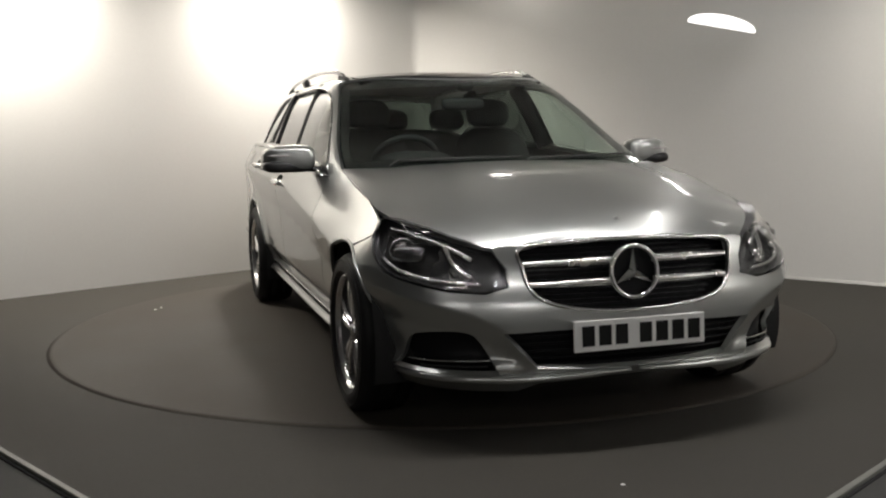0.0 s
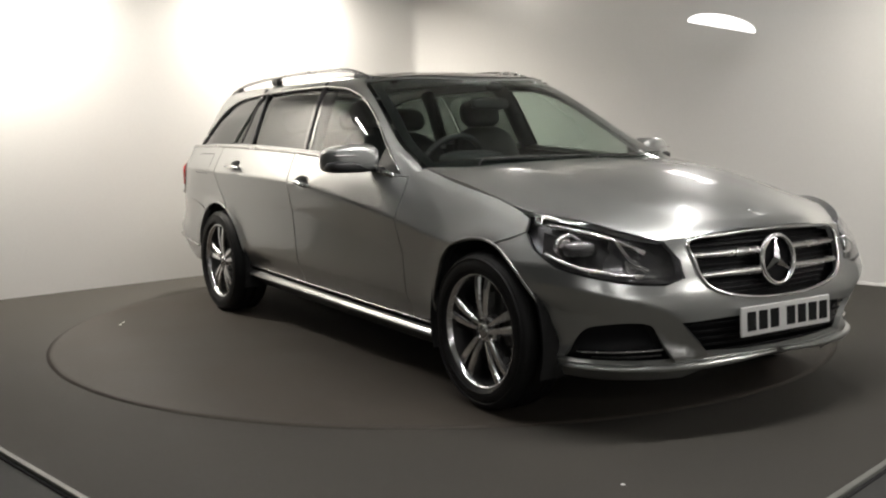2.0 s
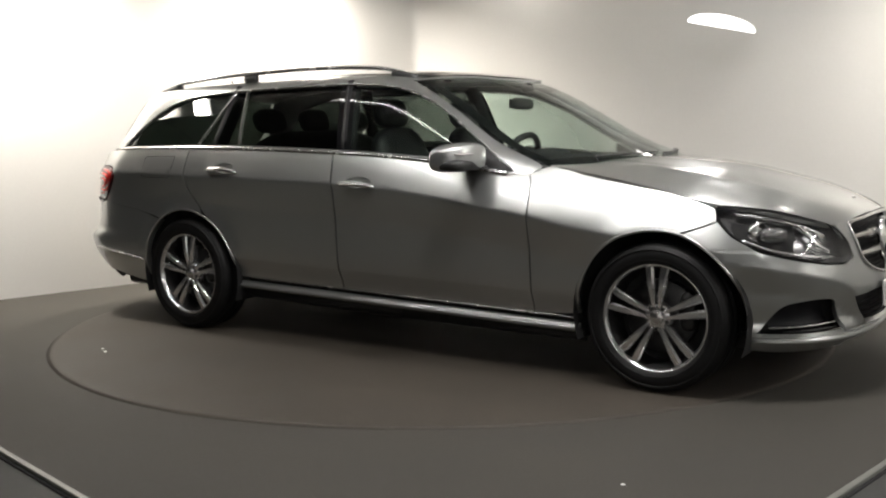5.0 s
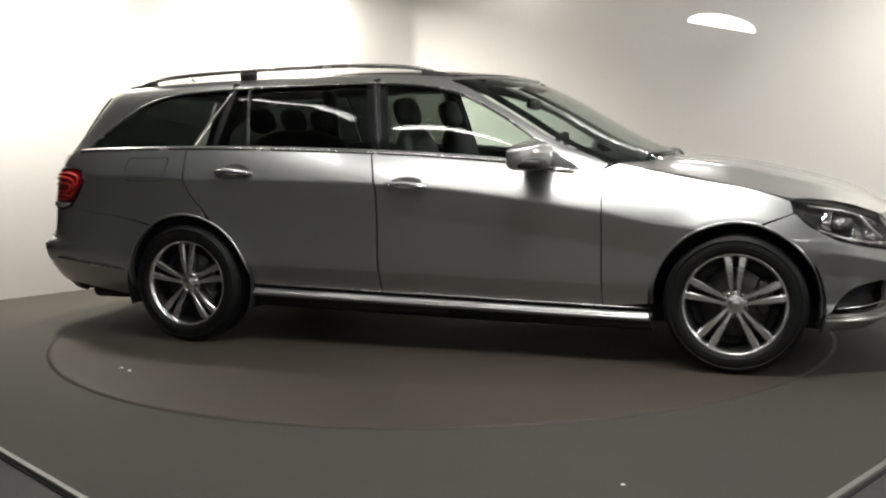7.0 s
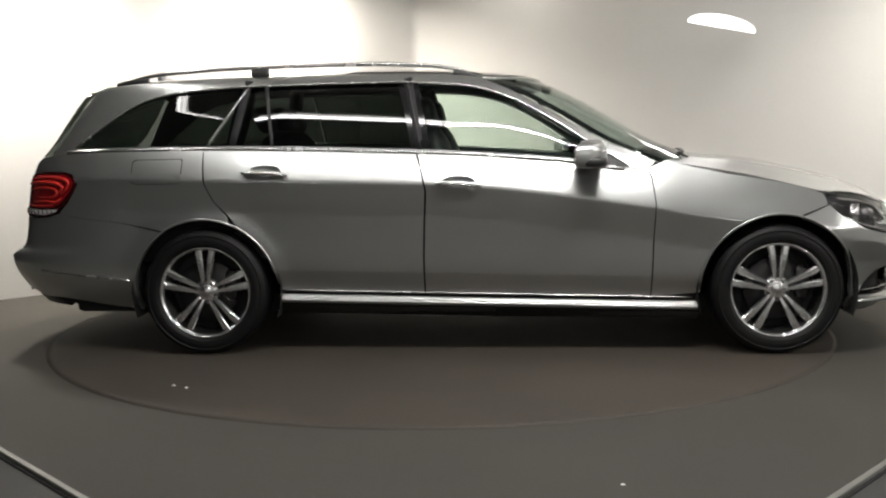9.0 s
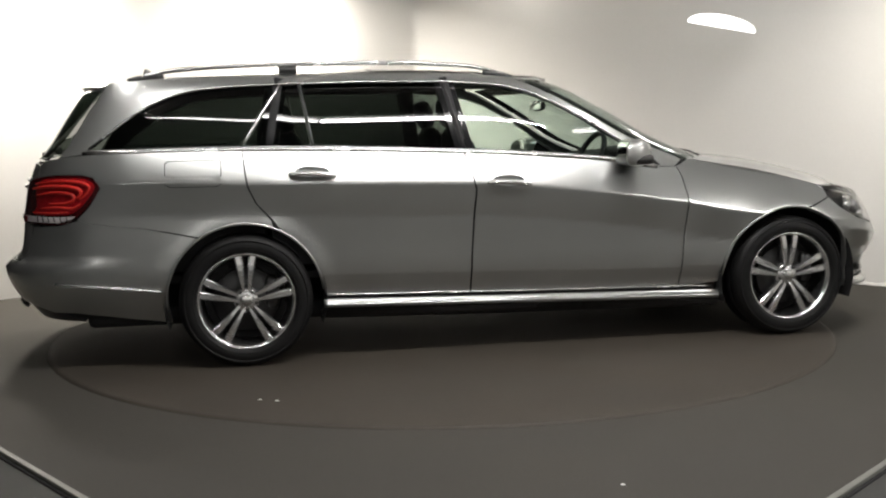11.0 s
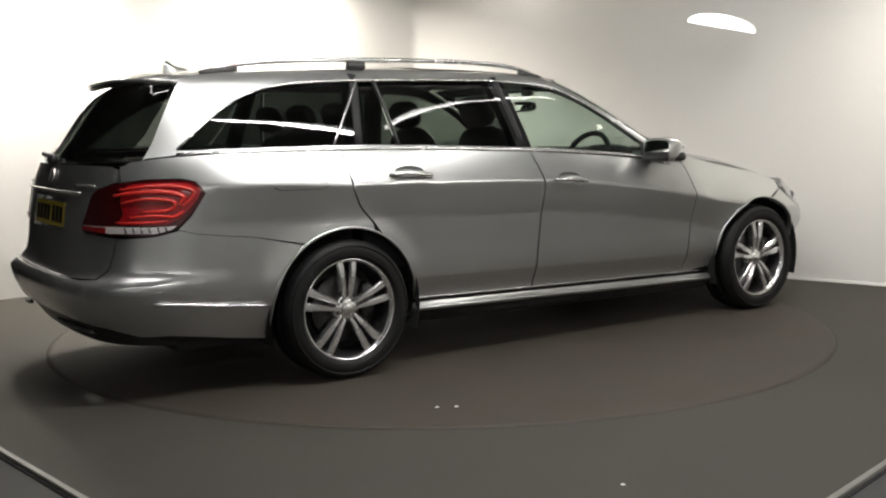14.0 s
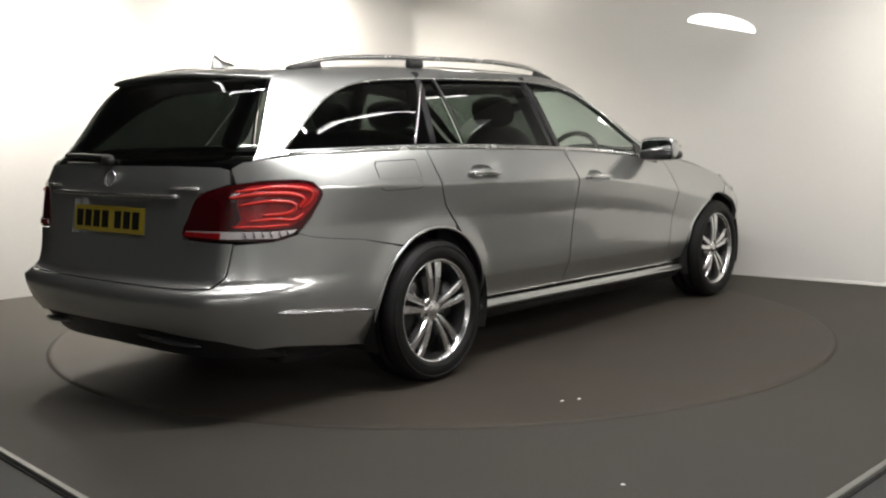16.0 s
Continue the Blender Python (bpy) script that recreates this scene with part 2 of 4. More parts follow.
booth_wall()
tagged(part("floor", prism([LEFT, FRONT, RIGHT, (CORNER[0], CORNER[1])], -.012, -.004), CARPET, smooth_it=False), label="dark grey booth floor", kind="structure")
tagged(part("ground", box((16, 18, .1), (0, -2, -.064)), CONCRETE, smooth_it=False), label="grey concrete showroom floor outside the booth", kind="structure")
tagged(part("ceiling", box((16, 18, .1), (0, -2, 3.3)), CEIL, smooth_it=False), label="plain grey ceiling", kind="structure")
for nm, a, b in (("wall_back", (8, -10.5), (-8, -10.5)), ("wall_north", (-8, 6.3), (8, 6.3))):
    wall(nm, a, b, 3.26, -.2, GREYWALL, "plain grey showroom wall")
wall("wall_west", (-7.6, -10.6), (-7.6, 6.5), 3.26, -.2, DARKWALL, "plain dark grey showroom wall")
wall("wall_east", (5.3, 6.5), (5.3, -10.6), 3.26, -.2, WALL, "plain white showroom wall")


def edge_trim(p, q):
    """An aluminium nosing along the booth floor's edge, with a dark joint beside it."""
    d = Vector((q[0] - p[0], q[1] - p[1]))
    ln = d.length
    m = Matrix.Translation(((p[0] + q[0]) / 2, (p[1] + q[1]) / 2, 0)) @ Matrix.Rotation(math.atan2(d.y, d.x), 4, "Z")
    bm = box((ln, .024, .03), (0, 0, -.010), .004)
    bm.transform(m)
    ob = tagged(part("edge_trim", bm, TRIM, smooth_it=False), label="scuffed aluminium edge trim along the booth floor", kind="structure")
    bm = box((ln, .010, .02), (0, -.018, -.018))
    bm.transform(m)
    part("joint", bm, UNDER, ob)
    return ob


edge_trim(LEFT, FRONT)
edge_trim(FRONT, RIGHT)


def foot_strip():
    """A pale strip at the foot of the white wall, curling away in places."""
    rnd = random.Random(5)
    p, q = Vector((2.55, 1.476)), Vector((4.10, .212))
    d = (q - p).normalized()
    n = Vector((-d.y, d.x)) * -1
    bm = bmesh.new()
    rows = []
    for i in range(41):
        u = i / 40
        c = p + (q - p) * u
        h = .016 + .016 * rnd.random() * smooth_step(u)
        out = .006 + .030 * smooth_step(u) * (.3 + .7 * rnd.random())
        rows.append([bm.verts.new((c.x + n.x * o, c.y + n.y * o, z)) for o, z in ((.002, h), (out * .5, h * .9), (out, .002), (out * .8, -.003), (.002, -.003))])
    for a, b in zip(rows, rows[1:]):
        for i in range(5):
            bm.faces.new((a[i], a[(i + 1) % 5], b[(i + 1) % 5], b[i]))
    bm.faces.new(rows[0])
    bm.faces.new(rows[-1])
    bmesh.ops.recalc_face_normals(bm, faces=bm.faces)
    tagged(part("baseboard", bm, WALL, smooth_it=False), label="low ragged white strip at the wall's foot", kind="structure")


def smooth_step(u):
    return min(1, u * 2.5) ** 2


foot_strip()


# ---- turntable ----
RIM = 2.21
turntable = tagged(new("turntable"), label="round dark motorised car turntable set flush in the floor", category="turntable")


def disc(profile):
    bm = revolve(profile, 160)
    bm.transform(Matrix.Rotation(math.pi / 2, 4, "X"))
    bmesh.ops.recalc_face_normals(bm, faces=bm.faces)
    return bm


# four quarter plates and a steel rim
for k in range(4):
    n = 40
    bm = bmesh.new()
    rows = [[bm.verts.new((r * math.cos(math.pi / 2 * (k + i / n)), r * math.sin(math.pi / 2 * (k + i / n)), z)) for i in range(n + 1)] for r, z in ((.0005, .004), (.8, .004), (1.6, .004), (RIM - .03, .004), (RIM - .03, -.03))]
    for p, q in zip(rows, rows[1:]):
        for i in range(n):
            bm.faces.new((p[i], p[i + 1], q[i + 1], q[i]))
    bmesh.ops.recalc_face_normals(bm, faces=bm.faces)
    if sum(f.normal.z for f in bm.faces) < 0:
        bmesh.ops.reverse_faces(bm, faces=bm.faces)
    part("deck_plate", bm, TABLE, turntable, smooth_it=False)
part("rim", disc([(RIM - .03, .004), (RIM - .02, .003), (RIM - .004, -.002), (RIM - .004, -.03)]), TABLE, turntable)
joint = tagged(part("turntable_joint", disc([(RIM - .0038, -.0022), (RIM + .0020, -.0032), (RIM + .0024, -.0055)]), JOINT), label="thin dark gap round the turntable", kind="structure")


def scrap(x, y, size, seed):
    rnd = random.Random(seed)
    bm = bmesh.new()
    n = 7
    vs = [bm.verts.new((size * (.6 + .5 * rnd.random()) * math.cos(i * 2 * math.pi / n), size * (.4 + .4 * rnd.random()) * math.sin(i * 2 * math.pi / n), .002 * rnd.random())) for i in range(n)]
    top = bm.verts.new((0, 0, .006))
    for i in range(n):
        bm.faces.new((vs[i], vs[(i + 1) % n], top))
    ob = tagged(part("paper_scrap", bm, PAPER), label="tiny white scrap of paper on the turntable deck", category="litter", group="scraps on the floor")
    ob.location = (x, y, .005)
    return ob


SCRAPS = [(scrap(0, 0, .014, 1), -1.105, -1.585), (scrap(0, 0, .012, 2), -1.035, -1.622)]
still_scrap = scrap(.57, -2.84, .012, 4)
still_scrap.location.z = -.003
still_scrap["label"] = "tiny white scrap of paper on the booth floor"


# ---- lamps ----
def flood(place, target, power, radius=.16, colour=WARM, label="lit round flood lamp on a bracket near the wall", spread=160):
    """A round flood lamp: dished housing, glowing face, stem to the ceiling."""
    place = Vector(place)
    m = look(place, target) @ pose(0, 0, 0, -90)
    lamp = tagged(new("flood_lamp"), label=label, category="lamp", group="flood lamps")
    bm = revolve([(.0001, -.09), (radius * .5, -.085), (radius * .85, -.05), (radius, 0), (radius + .012, .006), (radius + .012, .012), (radius - .004, .012), (radius - .01, .0)], 40)
    bm.transform(m)
    part("housing", bm, HOUSING, lamp)
    bm = revolve([(.0001, .004), (radius - .012, .0)], 40)
    bm.transform(m)
    part("diffuser", bm, GLOW, lamp, "glowing white diffuser")
    part("stem", tube([place + (m.to_3x3() @ Vector((0, -.08, 0))), (place.x, place.y, place.z + .25), (place.x, place.y, 3.251)], .012), HOUSING, lamp)
    way = (Vector(target) - place).normalized()
    lamp_light("flood_light", place + way * .03, target, power, radius * 1.7, colour, spread=spread)
    return lamp


flood((-2.78, .87, 2.60), (-3.15, 1.27, 0), 74)
flood((-1.20, 2.42, 2.60), (-1.50, 2.74, 0), 96)
flood((2.80, -.02, 2.5), (3.45, .80, .35), 11, spread=115)
flood((.55, 2.60, 2.85), (.62, 2.70, 0), 1.5)


def dome_lamp():
    """The lit half-moon lamp on its wall bracket."""
    place = Vector((1.985, 1.2, 1.828))
    lamp = tagged(new("dome_lamp"), label="lit half-moon lamp on a bracket at the white wall", category="lamp")
    turn = Matrix.Translation(place) @ pose(0, 0, 0, 0, 13, -30)
    bm = blob((.485, .15, .155), (0, 0, 0), 2.0, 32, 16)
    bmesh.ops.bisect_plane(bm, geom=bm.verts[:] + bm.edges[:] + bm.faces[:], plane_co=(0, 0, -.01), plane_no=(0, 0, -1), clear_outer=True)
    bmesh.ops.holes_fill(bm, edges=bm.edges[:])
    bm.transform(turn)
    part("diffuser", bm, DOME, lamp, "glowing white half-moon diffuser")
    bm = box((.40, .05, .006), (0, .03, -.012), .002)
    bm.transform(turn)
    part("rim", bm, HOUSING, lamp)
    part("bracket", tube([turn @ Vector((0, .04, .02)), (place.x + .365, place.y + .448, place.z + .02)], .012), HOUSING, lamp)


dome_lamp()
lamp_light("dome_light", (1.95, 1.1, 1.83), (0, -.5, .6), 2.2, .4, COOL, .08)


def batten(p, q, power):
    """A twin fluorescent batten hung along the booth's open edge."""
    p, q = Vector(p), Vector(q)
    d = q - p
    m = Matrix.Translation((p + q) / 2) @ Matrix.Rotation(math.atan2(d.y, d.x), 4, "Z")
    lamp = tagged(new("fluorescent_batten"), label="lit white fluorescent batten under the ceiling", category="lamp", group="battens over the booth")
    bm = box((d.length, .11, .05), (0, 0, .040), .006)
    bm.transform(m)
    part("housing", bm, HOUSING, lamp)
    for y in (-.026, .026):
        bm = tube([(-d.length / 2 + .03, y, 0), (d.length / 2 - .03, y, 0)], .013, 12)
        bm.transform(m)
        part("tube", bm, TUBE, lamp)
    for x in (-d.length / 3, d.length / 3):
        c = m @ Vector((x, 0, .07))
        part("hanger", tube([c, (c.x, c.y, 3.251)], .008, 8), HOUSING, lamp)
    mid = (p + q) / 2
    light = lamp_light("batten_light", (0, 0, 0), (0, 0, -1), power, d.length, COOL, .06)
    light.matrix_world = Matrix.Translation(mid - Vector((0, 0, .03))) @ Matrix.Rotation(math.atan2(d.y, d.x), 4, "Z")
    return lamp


batten((-1.75, -2.10, 3.0), (-.13, -2.47, 3.0), 14)
batten((-.10, -2.47, 3.0), (1.65, -2.04, 3.0), 74)
batten((1.95, -1.80, 3.0), (2.05, .35, 3.0), 9)
batten((-2.10, -.10, 3.0), (-1.98, -1.85, 3.0), 3)
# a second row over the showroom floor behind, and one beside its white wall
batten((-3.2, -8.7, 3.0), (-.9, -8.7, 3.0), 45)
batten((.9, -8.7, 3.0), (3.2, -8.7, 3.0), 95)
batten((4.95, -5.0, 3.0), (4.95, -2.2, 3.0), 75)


# ---- the car body's curved skin ----
def spline(pts):
    """A smooth curve through (x, y) points with rising x, flat beyond its ends."""
    xs = np.array([q[0] for q in pts], float)
    ys = np.array([q[1] for q in pts], float)
    h = np.diff(xs)
    d = np.diff(ys) / h
    m = np.zeros(len(xs))
    m[0], m[-1] = d[0], d[-1]
    for i in range(1, len(xs) - 1):
        if d[i - 1] * d[i] > 0:
            w1, w2 = 2 * h[i] + h[i - 1], h[i] + 2 * h[i - 1]
            m[i] = (w1 + w2) / (w1 / d[i - 1] + w2 / d[i])

    def at(x):
        x = min(max(float(x), xs[0]), xs[-1])
        i = min(max(int(np.searchsorted(xs, x)) - 1, 0), len(h) - 1)
        s = (x - xs[i]) / h[i]
        return ((1 + 2 * s) * (1 - s) ** 2 * ys[i] + s * (1 - s) ** 2 * h[i] * m[i]
                + s * s * (3 - 2 * s) * ys[i + 1] + s * s * (s - 1) * h[i] * m[i + 1])
    return at


def smooth(x, lo, hi):
    s = min(max((x - lo) / (hi - lo), 0.0), 1.0)
    return s * s * (3 - 2 * s)


# plan of the lower body, from the middle of the nose round the side to the middle of the tail
PLAN = [(2.225, 0), (2.218, .20), (2.197, .38), (2.15, .57), (2.062, .735), (1.925, .838), (1.72, .893), (1.437, .908),
        (1.0, .92), (.3, .925), (-.6, .925), (-1.2, .92), (-1.437, .915), (-1.8, .902), (-2.1, .872), (-2.3, .836),
        (-2.45, .772), (-2.558, .655), (-2.614, .43), (-2.63, .2), (-2.635, 0)]
_arc = [0.0]
for _p, _q in zip(PLAN, PLAN[1:]):
    _arc.append(_arc[-1] + math.hypot(_q[0] - _p[0], _q[1] - _p[1]))
ARC = _arc[-1]
plan_x = spline([(a, q[0]) for a, q in zip(_arc, PLAN)])
plan_y = spline([(a, q[1]) for a, q in zip(_arc, PLAN)])
nose = spline([(.18, -.10), (.25, -.05), (.30, -.015), (.36, -.012), (.44, -.012), (.50, -.016), (.57, -.04), (.66, -.065), (.76, -.115), (.84, -.2)])
tail = spline([(.18, .17), (.3, .085), (.40, .026), (.465, .004), (.485, 0), (.518, .010), (.543, .070), (.75, .108), (.9, .135), (1.0, .17), (1.08, .21)])
crease = spline([(-2.4, .90), (-1.8, .905), (-1.418, .891), (-.336, .866), (.83, .738), (1.076, .69), (1.8, .62), (2.3, .60)])
low = spline([(.12, -.30), (.15, -.24), (.20, -.16), (.235, -.095), (.258, -.085), (.272, -.056), (.284, -.048), (.299, -.066), (.33, -.073), (.428, -.037), (.438, -.033), (.6, -.016), (.8, 0.0), (1.0, 0.0)])
low_end = spline([(.15, -.20), (.20, -.10), (.25, -.070), (.30, -.044), (.36, -.022), (.42, -.006), (.50, 0.0), (1.0, 0.0)])
AXLE, HUB = 1.437, .322
# the front bumper's sweeping edge, below which it draws in over the intakes
sweep = spline([(.36, .26), (.42, .33), (.50, .425), (.60, .478), (.75, .520), (.95, .553), (1.25, .57)])


def lower(a, z):
    """The lower body's skin: a metres along the plan (right side of the car for a > 0), z high."""
    s, a = (1 if a >= 0 else -1), abs(a)
    x, y = plan_x(a), plan_y(a)
    x += nose(z) * smooth(x, 1.55, 2.1) + tail(z) * smooth(-x, 1.9, 2.4)
    side = smooth(y, .0, .75)
    if a < 1.3:
        dx, dy = plan_x(a + .02) - plan_x(max(a - .02, 0)), plan_y(a + .02) - plan_y(max(a - .02, 0))
        ln = math.hypot(dx, dy)
        dent = min(max(sweep(a) - z, 0) * .44, .044) * smooth(z, .262, .335) * smooth(a, .38, .46) * (1 - smooth(a, 1.0, 1.22))
        x, y = x - dent * dy / ln, y + dent * dx / ln
    c = crease(x)
    d = z - c
    ends = smooth(x, -2.25, -1.7) * smooth(-x, -2.05, -1.3)
    k = smooth(abs(x), 1.12, 1.75)
    off = low(z + .030 + .023 * max(min(x, 1.2), -1.2)) * (1 - k) + low_end(z) * k
    if d > 0:
        off -= (.46 * d + .45 * d * d) * (.45 + .55 * smooth(x, -2.4, -1.9))
    else:
        off += .18 * max(d, -.16) * ends
    for ax in (AXLE, -AXLE):
        r = math.hypot(x - ax, z - HUB)
        off += (.008 if ax > 0 else .014) * math.exp(-((r - .37) / .060) ** 2) * smooth(z, .2, .34)
    return (x, -s * (y + off * side), z)


belt = spline([(-2.45, 1.01), (-2.116, 1.046), (-1.447, 1.053), (-.343, 1.023), (.396, .973), (.74, .925), (.80, .928), (.90, .962),
               (.966, .946), (1.247, .90), (1.527, .835), (1.75, .775), (1.9, .75)])

# greenhouse: windscreen and tailgate glass centre lines, half width
screen = spline([(.90, 1.26), (.985, 1.10), (1.053, .93), (1.236, .61), (1.37, .35), (1.42, .20), (1.45, .06)])
hatch = spline([(.95, -2.50), (1.0, -2.47), (1.06, -2.42), (1.25, -2.305), (1.38, -2.215), (1.45, -2.12)])
wide = spline([(.90, .835), (.97, .812), (1.05, .785), (1.2, .722), (1.33, .662), (1.38, .632), (1.415, .59), (1.435, .53), (1.45, .44)])
frontcut = spline([(0, 0), (.10, .25), (.20, .47), (.32, .69), (.42, .82), (.50, .912), (.6, .967), (.75, .993), (.95, 1.0)])
rearcut = spline([(0, 0), (.08, .28), (.17, .54), (.27, .745), (.38, .855), (.48, .90), (.62, .935), (.85, .972), (1.1, 1.0)])
frontinv = spline([(frontcut(i / 50), i / 50) for i in range(48)])
rearinv = spline([(rearcut(i / 50), i / 50) for i in range(55)])


def glass_side(x, z):
    """The greenhouse's flank at x, z, on the right side of the car."""
    u, v = max(screen(z) - x, 0), max(x - hatch(z), 0)
    return (x, -wide(z) * frontcut(math.sqrt(u)) * rearcut(math.sqrt(v)), z)


def glass_front(y, z):
    q = min(abs(y) / wide(z), .985)
    return (screen(z) - frontinv(q) ** 2, y, z)


def glass_rear(y, z):
    q = min(abs(y) / wide(z), .985)
    return (hatch(z) + rearinv(q) ** 2, y, z)


# ---- the estate car: x forward, y to its left, z up, its wheels on z = 0 ----
def side_a(x, z):
    """The place along the plan whose skin lies at x, at height z."""
    lo, hi = 0.0, ARC
    for _ in range(40):
        mid = (lo + hi) / 2
        lo, hi = (mid, hi) if lower(mid, z)[0] > x else (lo, mid)
    return (lo + hi) / 2


def S(pts):
    return [(side_a(x, z), z) for x, z in pts]


def arch(ax, lo, hi, r=.372, n=14):
    """Points round a wheel arch, from angle lo to hi in degrees, in the skin's coordinates."""
    return S([(ax + r * math.cos(radians(lo + (hi - lo) * i / n)), HUB + r * math.sin(radians(lo + (hi - lo) * i / n))) for i in range(n + 1)])


def both(pts):
    """A half outline from the middle outwards and back, mirrored to a whole."""
    return pts + [(-a, z) for a, z in reversed(pts) if abs(a) > 1e-6]


def sill_top(x):
    return .292 - .023 * x


car = tagged(new("estate_car"), label="silver grey metallic estate car with roof rails on the turntable", category="car")
G = .004

# inner shell that shuts the gaps, with the wheel arches left open
inner_side = [(-2.30, .24), (-1.83, .24)] + [(-AXLE + .385 * math.cos(radians(a)), HUB + .385 * math.sin(radians(a))) for a in range(190, -11, -10)] \
    + [(-1.03, .20), (1.03, .20)] + [(AXLE + .385 * math.cos(radians(a)), HUB + .385 * math.sin(radians(a))) for a in range(190, -11, -10)] + [(1.83, .25), (1.88, .70)] \
    + [(x, belt(x) - .05) for x in (1.7, 1.4, 1.1, .9, .7, .3, -.3, -.9, -1.5, -2.1)] + [(-2.30, .96)]
for mirrored in (False, True):
    part("inner_panel", skin(S(inner_side), lambda a, z: tuple(np.array(lower(a, z)) * (1, .935, 1)), mirror=mirrored, step=.05, depth=0), UNDER, car)
fore = both([(0, .26), (.45, .26), (.95, .26), (.93, .72), (.45, .70), (0, .70)])
part("crash_panel", skin(fore, lambda a, z: tuple(np.array(lower(a, z)) - (.075, 0, 0)), step=.08, depth=0), UNDER, car)
aft = [(5.0, .26), (ARC, .26), (ARC, .97), (5.0, .95)]
for mirrored in (False, True):
    part("rear_panel", skin(aft, lambda a, z: tuple(np.array(lower(a, z)) + (.05, 0, 0)), mirror=mirrored, step=.08, depth=0), UNDER, car)
part("floor_pan", box((4.1, 1.42, .10), (-.15, 0, .24), .03), UNDER, car)
part("cabin_floor", box((3.3, 1.5, .04), (-.75, 0, .42), .01), CABIN, car)
part("bulkhead", box((.04, 1.5, .5), (1.02, 0, .66), .01), UNDER, car)
for ax in (AXLE, -AXLE):
    for s in (-1, 1):
        bm = bmesh.new()
        n = 24
        rows = [[bm.verts.new((ax + .39 * math.cos(math.radians(200 - 220 * i / n)), s * y, HUB + .39 * math.sin(math.radians(200 - 220 * i / n)))) for i in range(n + 1)] for y in (.875, .56)]
        for i in range(n):
            bm.faces.new((rows[0][i], rows[0][i + 1], rows[1][i + 1], rows[1][i]))
        bm.faces.new(rows[1])
        part("wheel_arch_liner", bm, UNDER, car)

# outlines on the lower body
LAMP = [(1.178, .784), (1.088, .689), (.964, .628), (.807, .594), (.672, .571), (.56, .563), (.48, .58), (.494, .642), (.571, .706), (.72, .748), (.88, .784), (1.09, .800)]
GRILLE = [(0, .484), (.14, .488), (.28, .508), (.375, .547), (.42, .634), (.443, .702), (.256, .717), (0, .724)]
SIDE_INTAKE = [(1.02, .268), (1.0, .290), (.95, .345), (.90, .386), (.84, .408), (.70, .420), (.625, .412), (.598, .380), (.575, .325), (.560, .280), (.575, .264), (.78, .262)]
LOW_INTAKE = [(0, .425), (.30, .425), (.505, .418), (.46, .355), (.405, .290), (.2, .276), (0, .274)]
TAILLAMP = [(5.033, .882), (5.098, .925), (5.188, .938), (5.328, .938), (5.458, .925), (5.593, .888), (5.634, .808), (5.649, .727), (5.458, .717), (5.268, .713), (5.188, .738), (5.108, .795)]


def front_bumper():
    top = [(0, .476), (.14, .480), (.285, .499), (.386, .540), (.433, .634), (.458, .717), (.53, .717), (.556, .709), (.482, .640), (.466, .578), (.555, .554), (.672, .561), (.807, .583), (.964, .617), (1.098, .68), (1.165, .735)]
    edge = top + arch(AXLE, 74, -17) + [(1.02, .200), (.85, .188), (.66, .186), (.5, .190), (.40, .222), (.2, .238), (0, .241)]
    holes = [both(LOW_INTAKE), ring(SIDE_INTAKE), ring([(-a, z) for a, z in SIDE_INTAKE][::-1])]
    lines = [[(k * a, sweep(a) + e) for a in np.linspace(.52, 1.04, 40)] for e in (-.012, -.003, .003, .012) for k in (1, -1)]
    b = part("front_bumper", skin(both(edge), lower, holes, step=.025, depth=.02, lines=lines), PAINT, car)

    def deep(d):
        return lambda a, z: tuple(np.array(lower(a, z)) * (1, .985, 1) - (d, 0, 0))
    part("lower_intake", skin(both(LOW_INTAKE), deep(.05), step=.06, depth=0), GRILLEBLACK, b, "black mesh lower intake")
    for k in range(5):
        z = .295 + .026 * k
        path = [tuple(np.array(lower(a, z)) - (.03, 0, 0)) for a in np.linspace(-.41 - .02 * k, .41 + .02 * k, 21)]
        part("intake_bar", tube(path, .005, 6), GRILLEBLACK, b)
    for s in (1, -1):
        q = [(s * a, z) for a, z in SIDE_INTAKE]
        part("side_intake", skin(ring(q), deep(.06), step=.05, depth=0), GRILLEBLACK, b, "black side intake")
        path = [tuple(np.array(lower(s * a, .312 - .03 * (a - .58))) * (1, .98, 1) - (.014, 0, 0)) for a in np.linspace(.575, .95, 12)]
        part("intake_fin", tube(path, .0060, 8, squash=.7), SATIN, b, "slim bright intake fin")
        path = [tuple(np.array(lower(s * a, .292 - .03 * (a - .58))) * (1, .975, 1) - (.02, 0, 0)) for a in np.linspace(.60, .88, 12)]
        part("running_light", tube(path, .004, 6), DISC, b, "slim unlit running light")
        lip = [tuple(np.array(lower(s * a, .246 if a > .5 else .246 + (.5 - a) * .03)) + (.008, 0, 0)) for a in np.linspace(.02, 1.03, 32)]
        part("bumper_lip", tube(lip, lambda u: .023 * math.sin(math.pi * min(max(u, .03), .97)) ** .4, 10, squash=.8), PAINT, b)
    # number plate, its characters as plain bars
    m = pose(2.222, 0, .401, 0, -3)
    bm = box((.010, .52, .111), (0, 0, 0), .004)
    bm.transform(m)
    p = part("number_plate", bm, PLATE_W, car, "white front number plate with black bars", False)
    for k, y in enumerate((.215, .150, .085, .020, -.075, -.140, -.205)):
        bm = box((.003, .048, .072), (.0062, y, 0), .001)
        bm.transform(m)
        part("bar", bm, INK, p, smooth_it=False)
    return b


